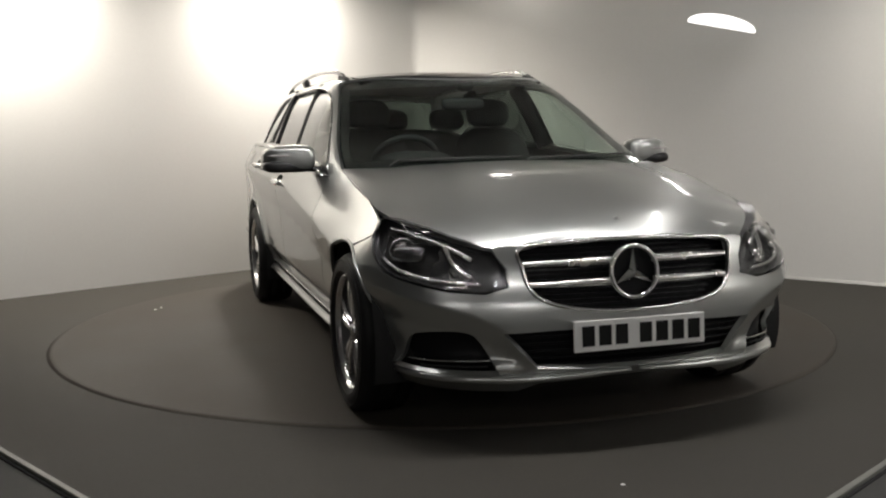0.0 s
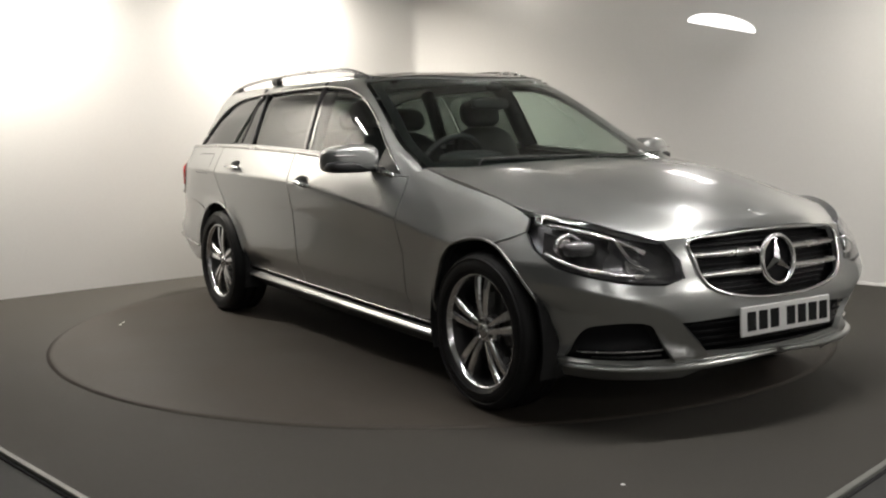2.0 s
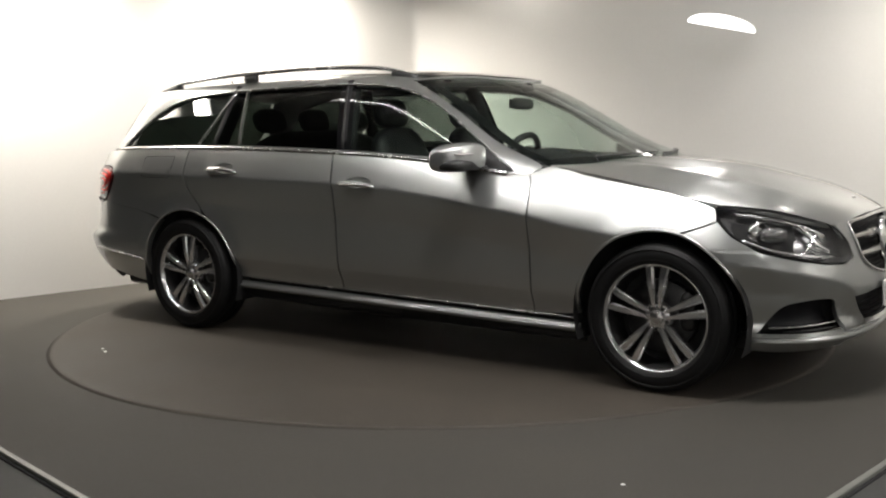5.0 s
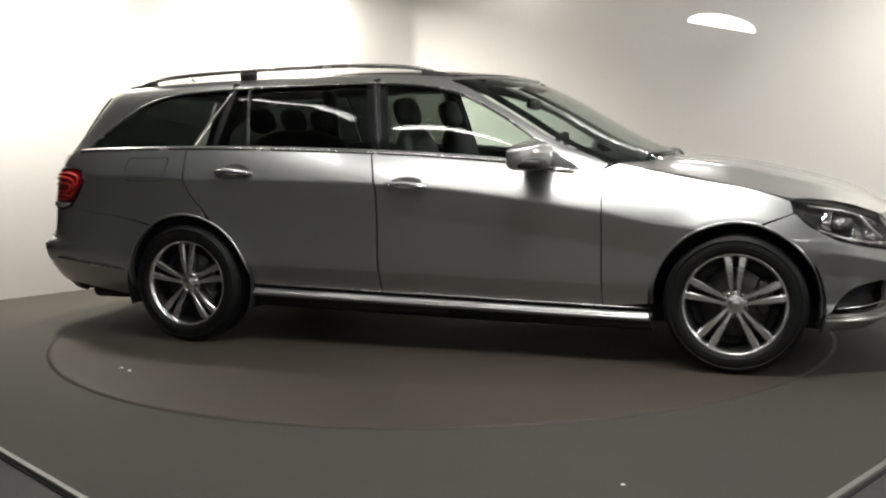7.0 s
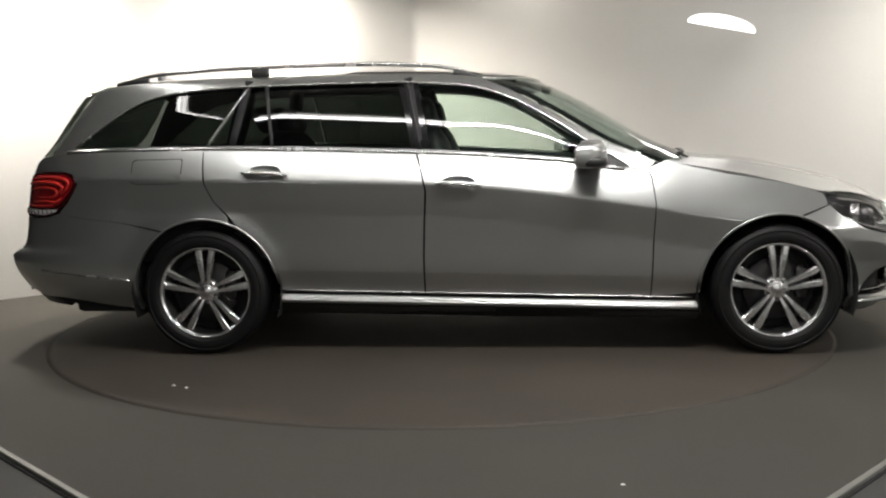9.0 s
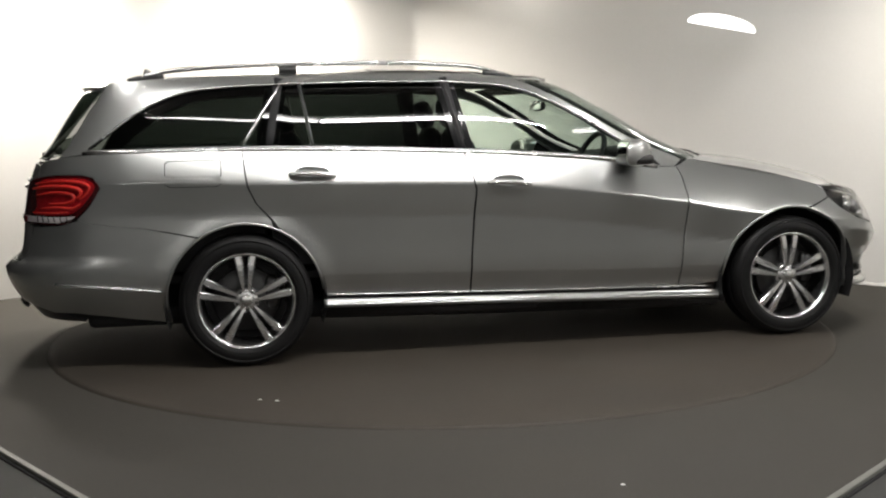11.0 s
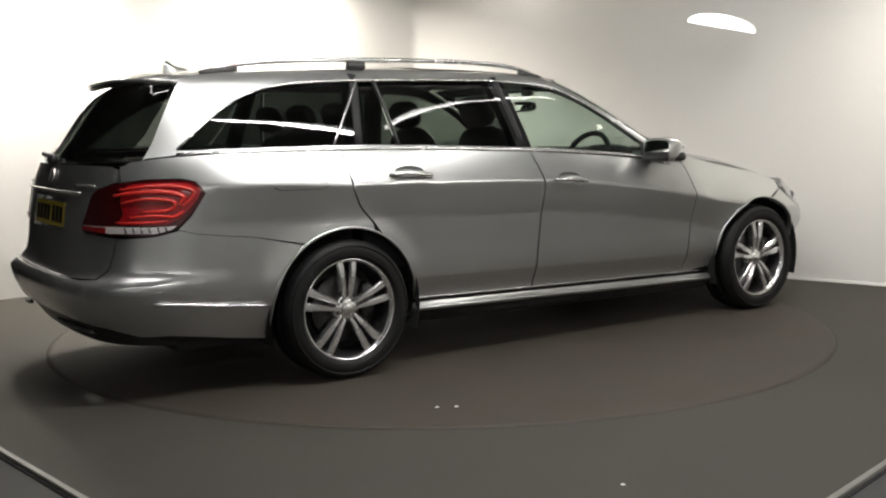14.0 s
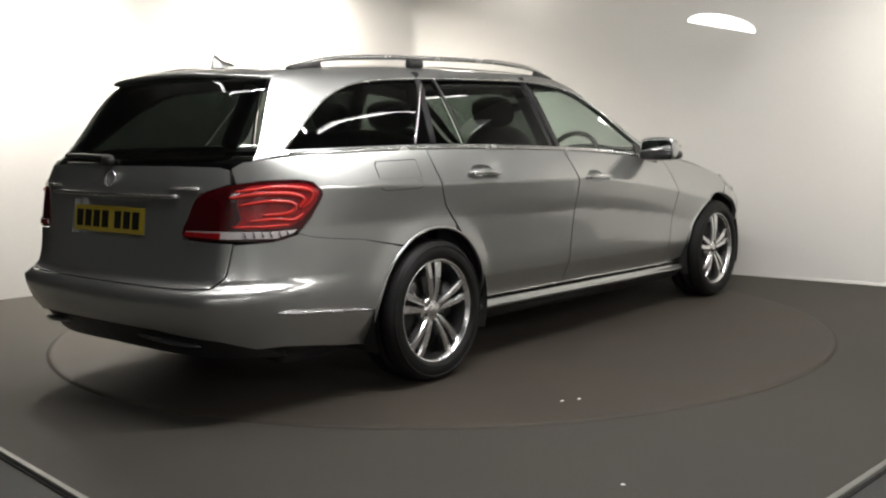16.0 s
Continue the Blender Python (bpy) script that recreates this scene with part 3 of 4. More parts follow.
def grille():
    def back(d):
        return lambda a, z: tuple(np.array(lower(a, z)) - (d, 0, 0))
    g = part("grille", skin(both(GRILLE), back(.055), step=.05, depth=0), GRILLEBLACK, car, "black radiator grille with two chrome slats")
    for k in range(13):
        z = .503 + .0175 * k
        w = .30 + .145 * smooth(z, .5, .62)
        path = [tuple(np.array(lower(a, z)) - (.045, 0, 0)) for a in np.linspace(-w, w, 17)]
        part("grille_bar", tube(path, .004, 6), GRILLEBLACK, g)
    path = [lower(a, z) for a, z in ring(both([(0, .482), (.14, .486), (.28, .506), (.378, .546), (.424, .634), (.446, .708), (.256, .723), (0, .730)]), 5)]
    path = [tuple(np.array(q) + (.004, 0, 0)) for q in path]
    part("grille_frame", tube(path + path[:2], .0075, 8), CHROME, g, "chrome grille frame")
    for z, w in ((.652, .42), (.580, .395)):
        for s in (1, -1):
            bm = bmesh.new()
            rows = []
            for a in np.linspace(.075, w, 12):
                x, y, _ = lower(s * a, z)
                h = .010 + .006 * (1 - (a - .075) / w)
                rows.append([bm.verts.new((x - d, y, z + e)) for d, e in ((.012, h), (.002, h * .55), (0, 0), (.002, -h * .55), (.012, -h), (.03, -h), (.03, h))])
            for p, q in zip(rows, rows[1:]):
                for i in range(7):
                    bm.faces.new((p[i], p[(i + 1) % 7], q[(i + 1) % 7], q[i]))
            bmesh.ops.recalc_face_normals(bm, faces=bm.faces)
            part("grille_slat", bm, SATIN, g, "chrome grille slat")
    # round badge: a ring with three arms
    m = pose(2.172, 0, .613, 0, -6)
    bm = revolve([(.100, -.012), (.101, .004), (.094, .014), (.086, .012), (.083, .0), (.085, -.014)], 48, closed=True)
    bm.transform(m @ pose(0, 0, 0, 0, 0, -90))
    bd = part("badge_ring", bm, CHROME, g, "chrome badge ring")
    bm = revolve([(.0001, -.012), (.085, -.014)], 48)
    bm.transform(m @ pose(0, 0, 0, 0, 0, -90))
    part("badge_back", bm, GRILLEBLACK, g)
    bm = bmesh.new()
    for k in range(3):
        t = math.radians(90 + 120 * k)
        d, n = Vector((0, math.cos(t), math.sin(t))), Vector((0, -math.sin(t), math.cos(t)))
        tip = bm.verts.new(d * .09)
        l, r, c = bm.verts.new(d * .012 + n * .017), bm.verts.new(d * .012 - n * .017), bm.verts.new((.016, 0, 0))
        bm.faces.new((l, c, tip))
        bm.faces.new((c, r, tip))
    bmesh.ops.recalc_face_normals(bm, faces=bm.faces)
    bm.transform(m)
    part("badge_arms", bm, CHROME, g, "three chrome badge arms", False)


def headlamp(s):
    out = ring([(s * a, z) for a, z in LAMP], 4)
    lens = part("headlamp", skin(out, lower, step=.03, depth=.004), LENS, car, "clear headlamp lens over dark housing with chrome")

    def deep(a, z):
        x, y, zz = lower(a, z)
        return (x - .055, y * .955, zz)
    part("lamp_housing", skin(out, deep, step=.04, depth=0), LAMPGREY, lens, "dark grey lamp housing")

    def wallof(k):
        return [(np.array(lower(a, z)) * (1 - k) + np.array(deep(a, z)) * k) for a, z in out]
    bm = bmesh.new()
    p, q = ([bm.verts.new(v) for v in wallof(k)] for k in (.03, 1))
    for i in range(len(p)):
        j = (i + 1) % len(p)
        bm.faces.new((p[i], p[j], q[j], q[i]))
    part("bezel", bm, LAMPGREY, lens, "grey lamp bezel")
    for a, z, r in ((.92, .688, .046), (.665, .622, .024)):
        x, y, zz = deep(s * a, z)
        d = Vector((1, -s * .35, 0)).normalized()
        m = Matrix.Translation(Vector((x, y, zz))) @ d.to_track_quat("Y", "Z").to_matrix().to_4x4()
        bm = revolve([(r * .25, -.005), (r * .7, .004), (r, .028), (r * 1.06, .028), (r * 1.06, -.01)], 28)
        bm.transform(m)
        part("reflector", bm, CHROME, lens, "chrome lamp reflector")
        bm = revolve([(.0001, .024), (r * .35, .020), (r * .62, .004)], 24)
        bm.transform(m)
        part("projector", bm, MIRROR, lens, "glassy lamp projector")

    def strip(pts, w, mat, label):
        path = [tuple(np.array(lower(s * a, z)) * .45 + np.array(deep(s * a, z)) * .55) for a, z in curve(pts, 5)]
        part("light_strip", tube(path, w, 8, squash=.8), mat, lens, label)
    strip([(1.04, .762), (.93, .753), (.82, .733), (.72, .708), (.62, .668)], .010, SATIN, "bright curved light strip")
    strip([(1.02, .663), (.88, .622), (.72, .594), (.57, .582)], .009, SATIN, "bright lower light strip")
    x, y, zz = np.array(lower(s * .87, .682)) * .4 + np.array(deep(s * .87, .682)) * .6
    part("lamp_module", blob((.07, .12, .062), (x, y, zz), 3.0, turn=pose(0, 0, 0, 0, 0, -s * 38)), LAMPGREY, lens, "grey lamp module")
    strip([(.735, .715), (.70, .672), (.66, .632), (.60, .606)], .013, CHROME, "chrome bracket")


def bonnet():
    edge = spline([(.85, .785), (1.25, .80), (1.53, .797), (1.68, .765), (1.84, .702), (1.97, .612), (2.05, .52), (2.09, .45), (2.2, .45)])
    rim_z = spline([(.85, .966), (1.0, .940), (1.25, .897), (1.53, .832), (1.68, .797), (1.84, .774), (1.97, .735), (2.05, .710), (2.10, .697), (2.2, .68)])
    mid = spline([(.85, 1.0), (1.10, .985), (1.414, .955), (1.734, .888), (1.95, .826), (2.06, .778), (2.10, .752), (2.13, .728)])

    def top(x, y):
        t = min(abs(y) / edge(x), 1.05)
        z = rim_z(x) + (mid(x) - rim_z(x)) * (1 - t ** 2.3)
        z += .008 * math.exp(-((t - .62) / .09) ** 2) * smooth(x, .9, 1.3) * (1 - smooth(x, 1.7, 2.05))
        return (x, y, z)
    half = curve([(1.085, 0), (1.07, .25), (1.02, .48), (.955, .66), (.885, .775)], 4) + [(x, edge(x) - .003) for x in np.linspace(.93, 2.04, 26)] + [(2.078, .462), (2.092, .40), (2.112, .22), (2.120, 0)]
    part("bonnet", skin(half + [(x, -y) for x, y in reversed(half) if y > 1e-6], top, step=.035, depth=.018), PAINT, car)
    # scuttle under the windscreen, wipers
    def scuttle(x, y):
        return (x, y, top(x, y)[2] - .012)
    half = [(1.10, 0), (1.08, .25), (1.03, .48), (.97, .66), (.89, .79), (.80, .77), (.86, .62), (.92, .45), (.97, .25), (.99, 0)]
    part("scuttle", skin(half + [(x, -y) for x, y in reversed(half) if y > 1e-6], scuttle, step=.05, depth=.01), BLACK, car, "black plastic scuttle")
    for y0, y1 in ((.05, .62), (-.55, .02)):
        path = []
        for i in range(12):
            y = y0 + (y1 - y0) * i / 11
            x, yy, z = glass_front(y, .990 + .008 * i / 11)
            path.append((x + .008, yy, z + .006))
        w = part("wiper", tube(path, .004, 8), BLACK, car, "black windscreen wiper")
        part("wiper_arm", tube([(path[0][0] + .04, y0 - .05, .972), path[0], path[5]], .005, 8), BLACK, w)
    for y in (-.36, .36):
        part("washer_jet", blob((.03, .018, .012), top(1.0, y)[:2] + (top(1.0, y)[2] + .004,), 2), GLOSSBLACK, car)
    part("bonnet_emblem", blob((.022, .022, .008), (2.035, 0, top(2.035, 0)[2] + .003), 2), SATIN, car, "small round silver bonnet emblem")


CREASE = [[(side_a(x, crease(x) + e), crease(x) + e) for x in np.linspace(1.5, -2.0, 110)] for e in (-.015, -.004, .004, .015)]
CREASE += [[(side_a(x, .403 - .023 * x + e), .403 - .023 * x + e) for x in np.linspace(1.02, -1.05, 70)] for e in (-.012, -.004, .004, .012)]
GRIPS = ((-.245, -.02, .868), (-1.22, -.99, .932))


def grip_hole(grip):
    xa, xb, z = grip
    return S([((xa + xb) / 2 + .08 * math.cos(k * math.pi / 9), z + .006 + .029 * math.sin(k * math.pi / 9)) for k in range(18)])


def off_grip(lines, grip):
    """The crease, broken where a door's handle recess lies across it."""
    hole = np.array(grip_hole(grip))
    c = hole.mean(axis=0)
    lo, hi = ((hole - c) * 1.12 + c)[:, 0].min(), ((hole - c) * 1.12 + c)[:, 0].max()
    return [[q for q in l if q[0] < lo] for l in lines[:4]] + [[q for q in l if q[0] > hi] for l in lines[:4]] + lines[4:]


def doors(s):
    m = s > 0
    front = S([(.80, .925 - G), (.818, .88), (.832, .76), (.826, .55), (.822, sill_top(.822) + G)]) + S([(x, sill_top(x) + G) for x in np.linspace(.78, -.309, 24)]) \
        + S([(-.309, .5), (-.300, .7), (-.292, .83), (-.315, .93), (-.338, belt(-.338) - .012)]) + S([(x, belt(x) - .012) for x in (-.1, .2, .45, .65)])
    fd = part("front_door", skin(front, lower, [grip_hole(GRIPS[0])], mirror=m, step=.026, lines=off_grip(CREASE, GRIPS[0])), PAINT, car)
    tail_edge = [(-1.428, belt(-1.42) - .012), (-1.420, .95), (-1.408, .871), (-1.37, .79), (-1.30, .715)]
    arc = [(-AXLE + .375 * math.cos(radians(a)), HUB + .375 * math.sin(radians(a))) for a in (60, 50, 40, 30, 20, 12)]
    rear = S([(-.347, belt(-.347) - .012), (-.324, .93), (-.301, .83), (-.309, .7), (-.318, .5), (-.318, sill_top(-.318) + G), (-.7, sill_top(-.7) + G), (-1.045, sill_top(-1.05) + G)]) + S(list(reversed(arc)))[0:] + S(list(reversed(tail_edge))) + S([(x, belt(x) - .012) for x in (-1.2, -.8, -.5)])
    rd = part("rear_door", skin(rear, lower, [grip_hole(GRIPS[1])], mirror=m, step=.026, lines=off_grip(CREASE, GRIPS[1])), PAINT, car)
    for door, (xa, xb, z) in ((fd, GRIPS[0]), (rd, GRIPS[1])):
        def bowl(a, zz):
            x, y, q = lower(a, zz)
            c, d = (x - (xa + xb) / 2) / .083, (zz - z - .006) / .031
            return (x, y + .034 * max(0, 1 - c * c - d * d) ** .7, q)
        part("handle_recess", skin(grip_hole((xa, xb, z)), bowl, mirror=m, step=.012, depth=0), PAINT, door)
        path = []
        for i in range(15):
            u = i / 14
            x = xa + (xb - xa) * u
            zz = z - .002 + .008 * (1 - (2 * u - 1) ** 2) - .012 * u
            y = abs(lower(side_a(x, zz), zz)[1]) + .004 + .020 * math.sin(math.pi * min(max(u, .05), .95)) ** .5
            path.append((x, s * y, zz))
        hd = part("door_handle", tube(path, lambda u: .0145 * (.5 + .5 * math.sin(math.pi * u) ** .5), 10, squash=.95), PAINT, door)
        part("handle_strip", tube([(x, y + s * .011, zz - .004) for x, y, zz in path[1:-1]], .0065, 8), CHROME, hd, "chrome handle strip")


def arch_lip(s, ax, lo, hi, wing):
    """The rolled lip round a wheel arch."""
    path = [lower(a, z) for a, z in arch(ax, lo, hi, .376, 30)]
    part("arch_lip", tube([(x, s * (abs(y) + .001), z) for x, y, z in path], .0065, 8), PAINT, wing)


def fender(s):
    top = [(x, belt(x) - G) for x in (.83, .86, .90, .966, 1.1, 1.247, 1.4, 1.527, 1.60)]
    out = S([(.828, sill_top(.83) + .006), (.832, .55), (.838, .76), (.824, .88), (.806, .925)] + top) + [(1.185, .788), (1.176, .762), (1.174, .737)] + arch(AXLE, 77, 183)
    w = part("front_wing", skin(out, lower, mirror=s > 0, step=.026, lines=CREASE[:4]), PAINT, car)
    arch_lip(s, AXLE, -12, 180, w)


def quarter(s):
    m = s > 0
    tail_edge = [(-1.434, belt(-1.43) - .010), (-1.428, .95), (-1.416, .871), (-1.378, .79), (-1.306, .708)]
    top = [(x, belt(x) - .010) for x in (-2.34, -2.22, -2.1, -1.9, -1.6)]
    lampside = [(5.338, .945), (5.188, .946), (5.093, .933), (5.023, .882), (5.100, .79), (5.168, .735)]
    out = S(tail_edge) + arch(-AXLE, 68, 122) + [(4.76, .688), (5.07, .716)] + list(reversed(lampside)) + [(5.438, .934), (5.463, .99)] + S(top)
    q = part("rear_wing", skin(out, lower, mirror=m, step=.026, lines=CREASE[:4]), PAINT, car)
    arch_lip(s, -AXLE, 6, 188, q)
    if not m:
        flap = S([(-1.775, .998), (-1.54, 1.0), (-1.535, .985), (-1.537, .895), (-1.56, .882), (-1.765, .882), (-1.79, .895), (-1.79, .985)])
        part("fuel_flap_gap", skin([(a + (.004 if a > 4.48 else -.004), z + (.004 if z > .94 else -.004)) for a, z in flap], lower, step=.05, depth=0, lift=.0008), UNDER, q)
        part("fuel_flap", skin(flap, lower, step=.05, depth=.0, lift=.0020), PAINT, q, "body-coloured fuel filler flap")


def sill(s):
    out = S([(x, sill_top(x) - .012) for x in np.linspace(1.06, -1.06, 40)] + [(x, sill_top(x) - .058) for x in np.linspace(-1.06, 1.06, 40)])
    rows = [S([(x, sill_top(x) - e) for x in np.linspace(1.05, -1.05, 60)]) for e in (.018, .024, .031, .038, .046)]
    p = part("sill", skin(out, lower, mirror=s > 0, step=.035, lines=rows, fine=.004), PAINT, car)
    out = S([(x, sill_top(x) - .060) for x in np.linspace(1.06, -1.06, 14)] + [(-1.075, .235), (-1.06, .190), (0, .168), (1.06, .160), (1.075, .21)])
    part("lower_sill", skin(out, lower, mirror=s > 0, step=.03), BLACK, p, "black lower sill")
    path = [lower(side_a(x, sill_top(x) + .009), sill_top(x) + .009) for x in np.linspace(-1.05, 1.04, 24)]
    path = [(x, s * abs(y) + s * .003, z) for x, y, z in path]
    part("sill_trim", tube(path, .0045, 8, squash=.8), SATIN, p, "bright sill trim strip")


def rear_bumper():
    side = arch(-AXLE, 124, 196)
    edge = side + [(4.75, .235), (5.0, .265), (5.2, .285), (5.32, .285), (5.45, .328), (5.75, .360), (ARC, .364)]
    top = [(ARC, .531), (5.75, .531), (5.57, .530), (5.483, .535), (5.444, .58), (5.427, .70), (5.27, .708), (5.16, .731), (5.07, .7135), (4.76, .6855)]
    m = [(2 * ARC - a, z) for a, z in reversed(edge[:-1])]
    n = [(2 * ARC - a, z) for a, z in reversed(top[1:])]

    def rear(a, z):
        if a <= ARC:
            return lower(a, z)
        x, y, zz = lower(2 * ARC - a, z)
        return (x, -y, zz)
    b = part("rear_bumper", skin(edge + m + n + top, rear, step=.035, depth=.03), PAINT, car)
    val = [(5.22, .235), (5.4, .240), (ARC, .255)]
    val2 = [(ARC, .359), (5.75, .355), (5.47, .324), (5.30, .280)]
    out = val + [(2 * ARC - a, z) for a, z in reversed(val[:-1])] + [(2 * ARC - a, z) for a, z in reversed(val2[1:])] + val2
    v = part("rear_valance", skin(out, lambda a, z: tuple(np.array(rear(a, z)) + (.02, 0, 0)), step=.04, depth=.03), BLACK, b, "black rear valance")
    for s in (1, -1):
        path = [tuple(np.array(rear(ARC + s * d, .325 - .07 * (d - .3))) - (.004, 0, 0)) for d in np.linspace(.28, .62, 10)]
        part("exhaust_trim", tube(path, lambda u: .018 * (.6 + .4 * math.sin(math.pi * u)), 10, squash=.7), LAMPGREY, v, "dark metal exhaust trim")
        strip = [rear(ARC + s * (ARC - a), z) for a, z in zip(np.linspace(5.20, 4.70, 14), np.linspace(.435, .385, 14))]
        strip = [(x - .004, y * 1.012, z) for x, y, z in strip]
        part("bumper_strip", tube(strip, .006, 8), SATIN, b, "slim bright bumper strip")


def taillamp(s):
    def rear(a, z):
        x, y, zz = lower(a, z)
        return (x, y * -s, zz)
    out = ring(TAILLAMP, 4)
    t = part("tail_lamp", skin(out, lambda a, z: rear(a, z), step=.03, depth=.02, lift=.004), REDLENS, car, "dark red tail lamp with white lower band")
    band = [(5.178, .752), (5.278, .748), (5.458, .752), (5.640, .752), (5.644, .733), (5.458, .724), (5.268, .721), (5.198, .738)]
    part("reversing_lens", skin(band, rear, step=.03, depth=.004, lift=.008), WHITELENS, t, "clear reversing lamp band")
    field = [(5.063, .884), (5.108, .915), (5.188, .927), (5.318, .927), (5.408, .915), (5.428, .86), (5.408, .80), (5.423, .762), (5.278, .757), (5.198, .768), (5.128, .812)]
    part("lamp_chamber", skin(ring(field, 3), rear, step=.03, depth=.002, lift=.0055), REDMID, t, "red lamp chamber")
    guides = (([(5.438, .903), (5.318, .916), (5.198, .913), (5.108, .895), (5.113, .862), (5.158, .832)], .0085),
              ([(5.458, .880), (5.338, .893), (5.218, .888), (5.153, .868), (5.178, .838)], .0110),
              ([(5.418, .850), (5.318, .864), (5.218, .856), (5.193, .836), (5.228, .815), (5.328, .812)], .0090),
              ([(5.378, .790), (5.278, .795), (5.198, .790), (5.148, .812)], .0070),
              ([(5.438, .770), (5.318, .768), (5.218, .772)], .0050))
    for pts, w in guides:
        path = [rear(a, z) for a, z in curve(pts, 6)]
        path = [(x - .005, y * 1.006, z) for x, y, z in path]
        part("light_guide", tube(path, lambda u: w * (.35 + .65 * math.sin(math.pi * min(max(u, .04), .96)) ** .6), 8), REDBRIGHT, t, "bright red curved light guide")
    for k in range(6):
        a = 5.213 + .034 * k
        path = [rear(a, .726), rear(a + .010, .748)]
        part("lens_rib", tube([(x - .007, y * 1.008, z) for x, y, z in path], .0035, 6), LAMPGREY, t)
    inner = [(5.478, .748), (5.640, .750), (5.644, .733), (5.478, .725)]
    part("inner_lens", skin(inner, rear, step=.03, depth=.003, lift=.0095), REDMID, t, "pink inner lamp band")
    part("lamp_split", tube([rear(5.463, .722), rear(5.463, .750)], .004, 6), BLACK, t)


def tailgate():
    def rear(a, z):
        if a <= ARC:
            return lower(a, z)
        x, y, zz = lower(2 * ARC - a, z)
        return (x, -y, zz)
    h = [(ARC, .534), (5.66, .533), (5.50, .537), (5.450, .58), (5.431, .705), (5.656, .718), (5.643, .81), (5.600, .896), (5.463, .934), (5.470, .985), (5.52, .996), (5.72, 1.0), (ARC, 1.0)]
    out = h + [(2 * ARC - a, z) for a, z in reversed(h[1:-1])]
    hole = [(ARC - .272, .712), (ARC - .272, .856), (ARC + .272, .856), (ARC + .272, .712)]
    t = part("tailgate", skin(out, rear, [hole], step=.035, depth=.03), PAINT, car)
    part("plate_recess", skin([(ARC - .345, .69), (ARC - .345, .88), (ARC + .345, .88), (ARC + .345, .69)], lambda a, z: tuple(np.array(rear(a, z)) + (.034, 0, 0)), step=.06, depth=0), PAINT, t)
    bar = [tuple(np.array(rear(ARC + d, .882)) - (.008, 0, 0)) for d in np.linspace(-.46, .46, 25)]
    part("tailgate_bar", tube(bar, .009, 10, squash=.9), SATIN, t, "chrome bar over the number plate")
    m = pose(-2.508, 0, .778, 0, 7)
    bm = box((.010, .52, .111), (0, 0, 0), .004)
    bm.transform(m)
    p = part("number_plate", bm, PLATE_Y, t, "yellow rear number plate with black bars", False)
    for y in (.215, .150, .085, .020, -.075, -.140, -.205):
        bm = box((.003, .048, .072), (-.0062, y, 0), .001)
        bm.transform(m)
        part("bar", bm, INK, p, smooth_it=False)
    c = rear(ARC, .95)
    bm = revolve([(.036, -.004), (.038, .004), (.031, .006), (.030, -.004)], 28, closed=True)
    bm.transform(pose(c[0] - .006, 0, .948, 0, 18) @ pose(0, 0, 0, 0, 0, 90))
    part("tailgate_badge", bm, CHROME, t, "small chrome ring badge")
    for y0, y1, z in ((.40, .56, .915), (-.42, -.54, .912)):
        path = [tuple(np.array(rear(ARC - y, z)) - (.004, 0, 0)) for y in np.linspace(y0, y1, 6)]
        part("model_lettering", tube(path, .007, 6, squash=.9), SATIN, t, "small silver lettering bar")
    # rear glass, spoiler, wiper
    half = [(0, 1.008), (.3, 1.010), (.56, 1.018), (.625, 1.03), (.628, 1.12), (.60, 1.24), (.56, 1.345), (.3, 1.362), (0, 1.366)]
    g = part("tailgate_glass", skin(half + [(-y, z) for y, z in reversed(half) if y], glass_rear, step=.04, depth=.004, fine=.09), PRIVACY, t, "dark tinted tailgate window")
    bm = bmesh.new()
    rows = []
    for i in range(25):
        u = -1 + 2 * i / 24
        y = u * .56
        z = 1.388 - .026 * u * u
        x0, x1 = -1.98, -2.245 + .17 * u ** 4
        rows.append([bm.verts.new(q) for q in ((x0, y, z + .022), ((x0 + x1) / 2, y, z + .020), (x1 + .02, y, z), (x1, y, z - .012), (x1 + .012, y, z - .022), (x0 - .05, y, z - .03), (x0, y, z - .02))])
    for p, q in zip(rows, rows[1:]):
        for i in range(7):
            bm.faces.new((p[i], p[(i + 1) % 7], q[(i + 1) % 7], q[i]))
    bm.faces.new(rows[0])
    bm.faces.new(rows[-1])
    bmesh.ops.recalc_face_normals(bm, faces=bm.faces)
    part("roof_spoiler", bm, PAINT, t, "body-coloured roof spoiler")
    w = [glass_rear(y, 1.032 + .0015 * k) for k, y in enumerate(np.linspace(.05, .46, 8))]
    part("rear_wiper", tube([(x - .022, y, z) for x, y, z in w], lambda u: .015 - .006 * u, 8), RUBBER, t, "black rear wiper")
    part("wiper_boss", blob((.05, .07, .05), (-2.475, .04, 1.022), 2.2), BLACK, t)


DLO = [(-2.15, 1.062), (-2.05, 1.142), (-1.86, 1.272), (-1.72, 1.326), (-1.55, 1.352), (-1.30, 1.366), (-1.0, 1.374), (-.47, 1.379), (-.17, 1.364), (.0, 1.335), (.115, 1.295), (.288, 1.208), (.487, 1.078), (.70, .945)]


DLO_Z = spline(DLO)
roof_edge = spline([(-2.2, 1.355), (-2.05, 1.378), (-1.85, 1.398), (-1.6, 1.412), (-1.2, 1.423), (-.5, 1.425), (-.25, 1.418), (-.05, 1.402), (.06, 1.388)])


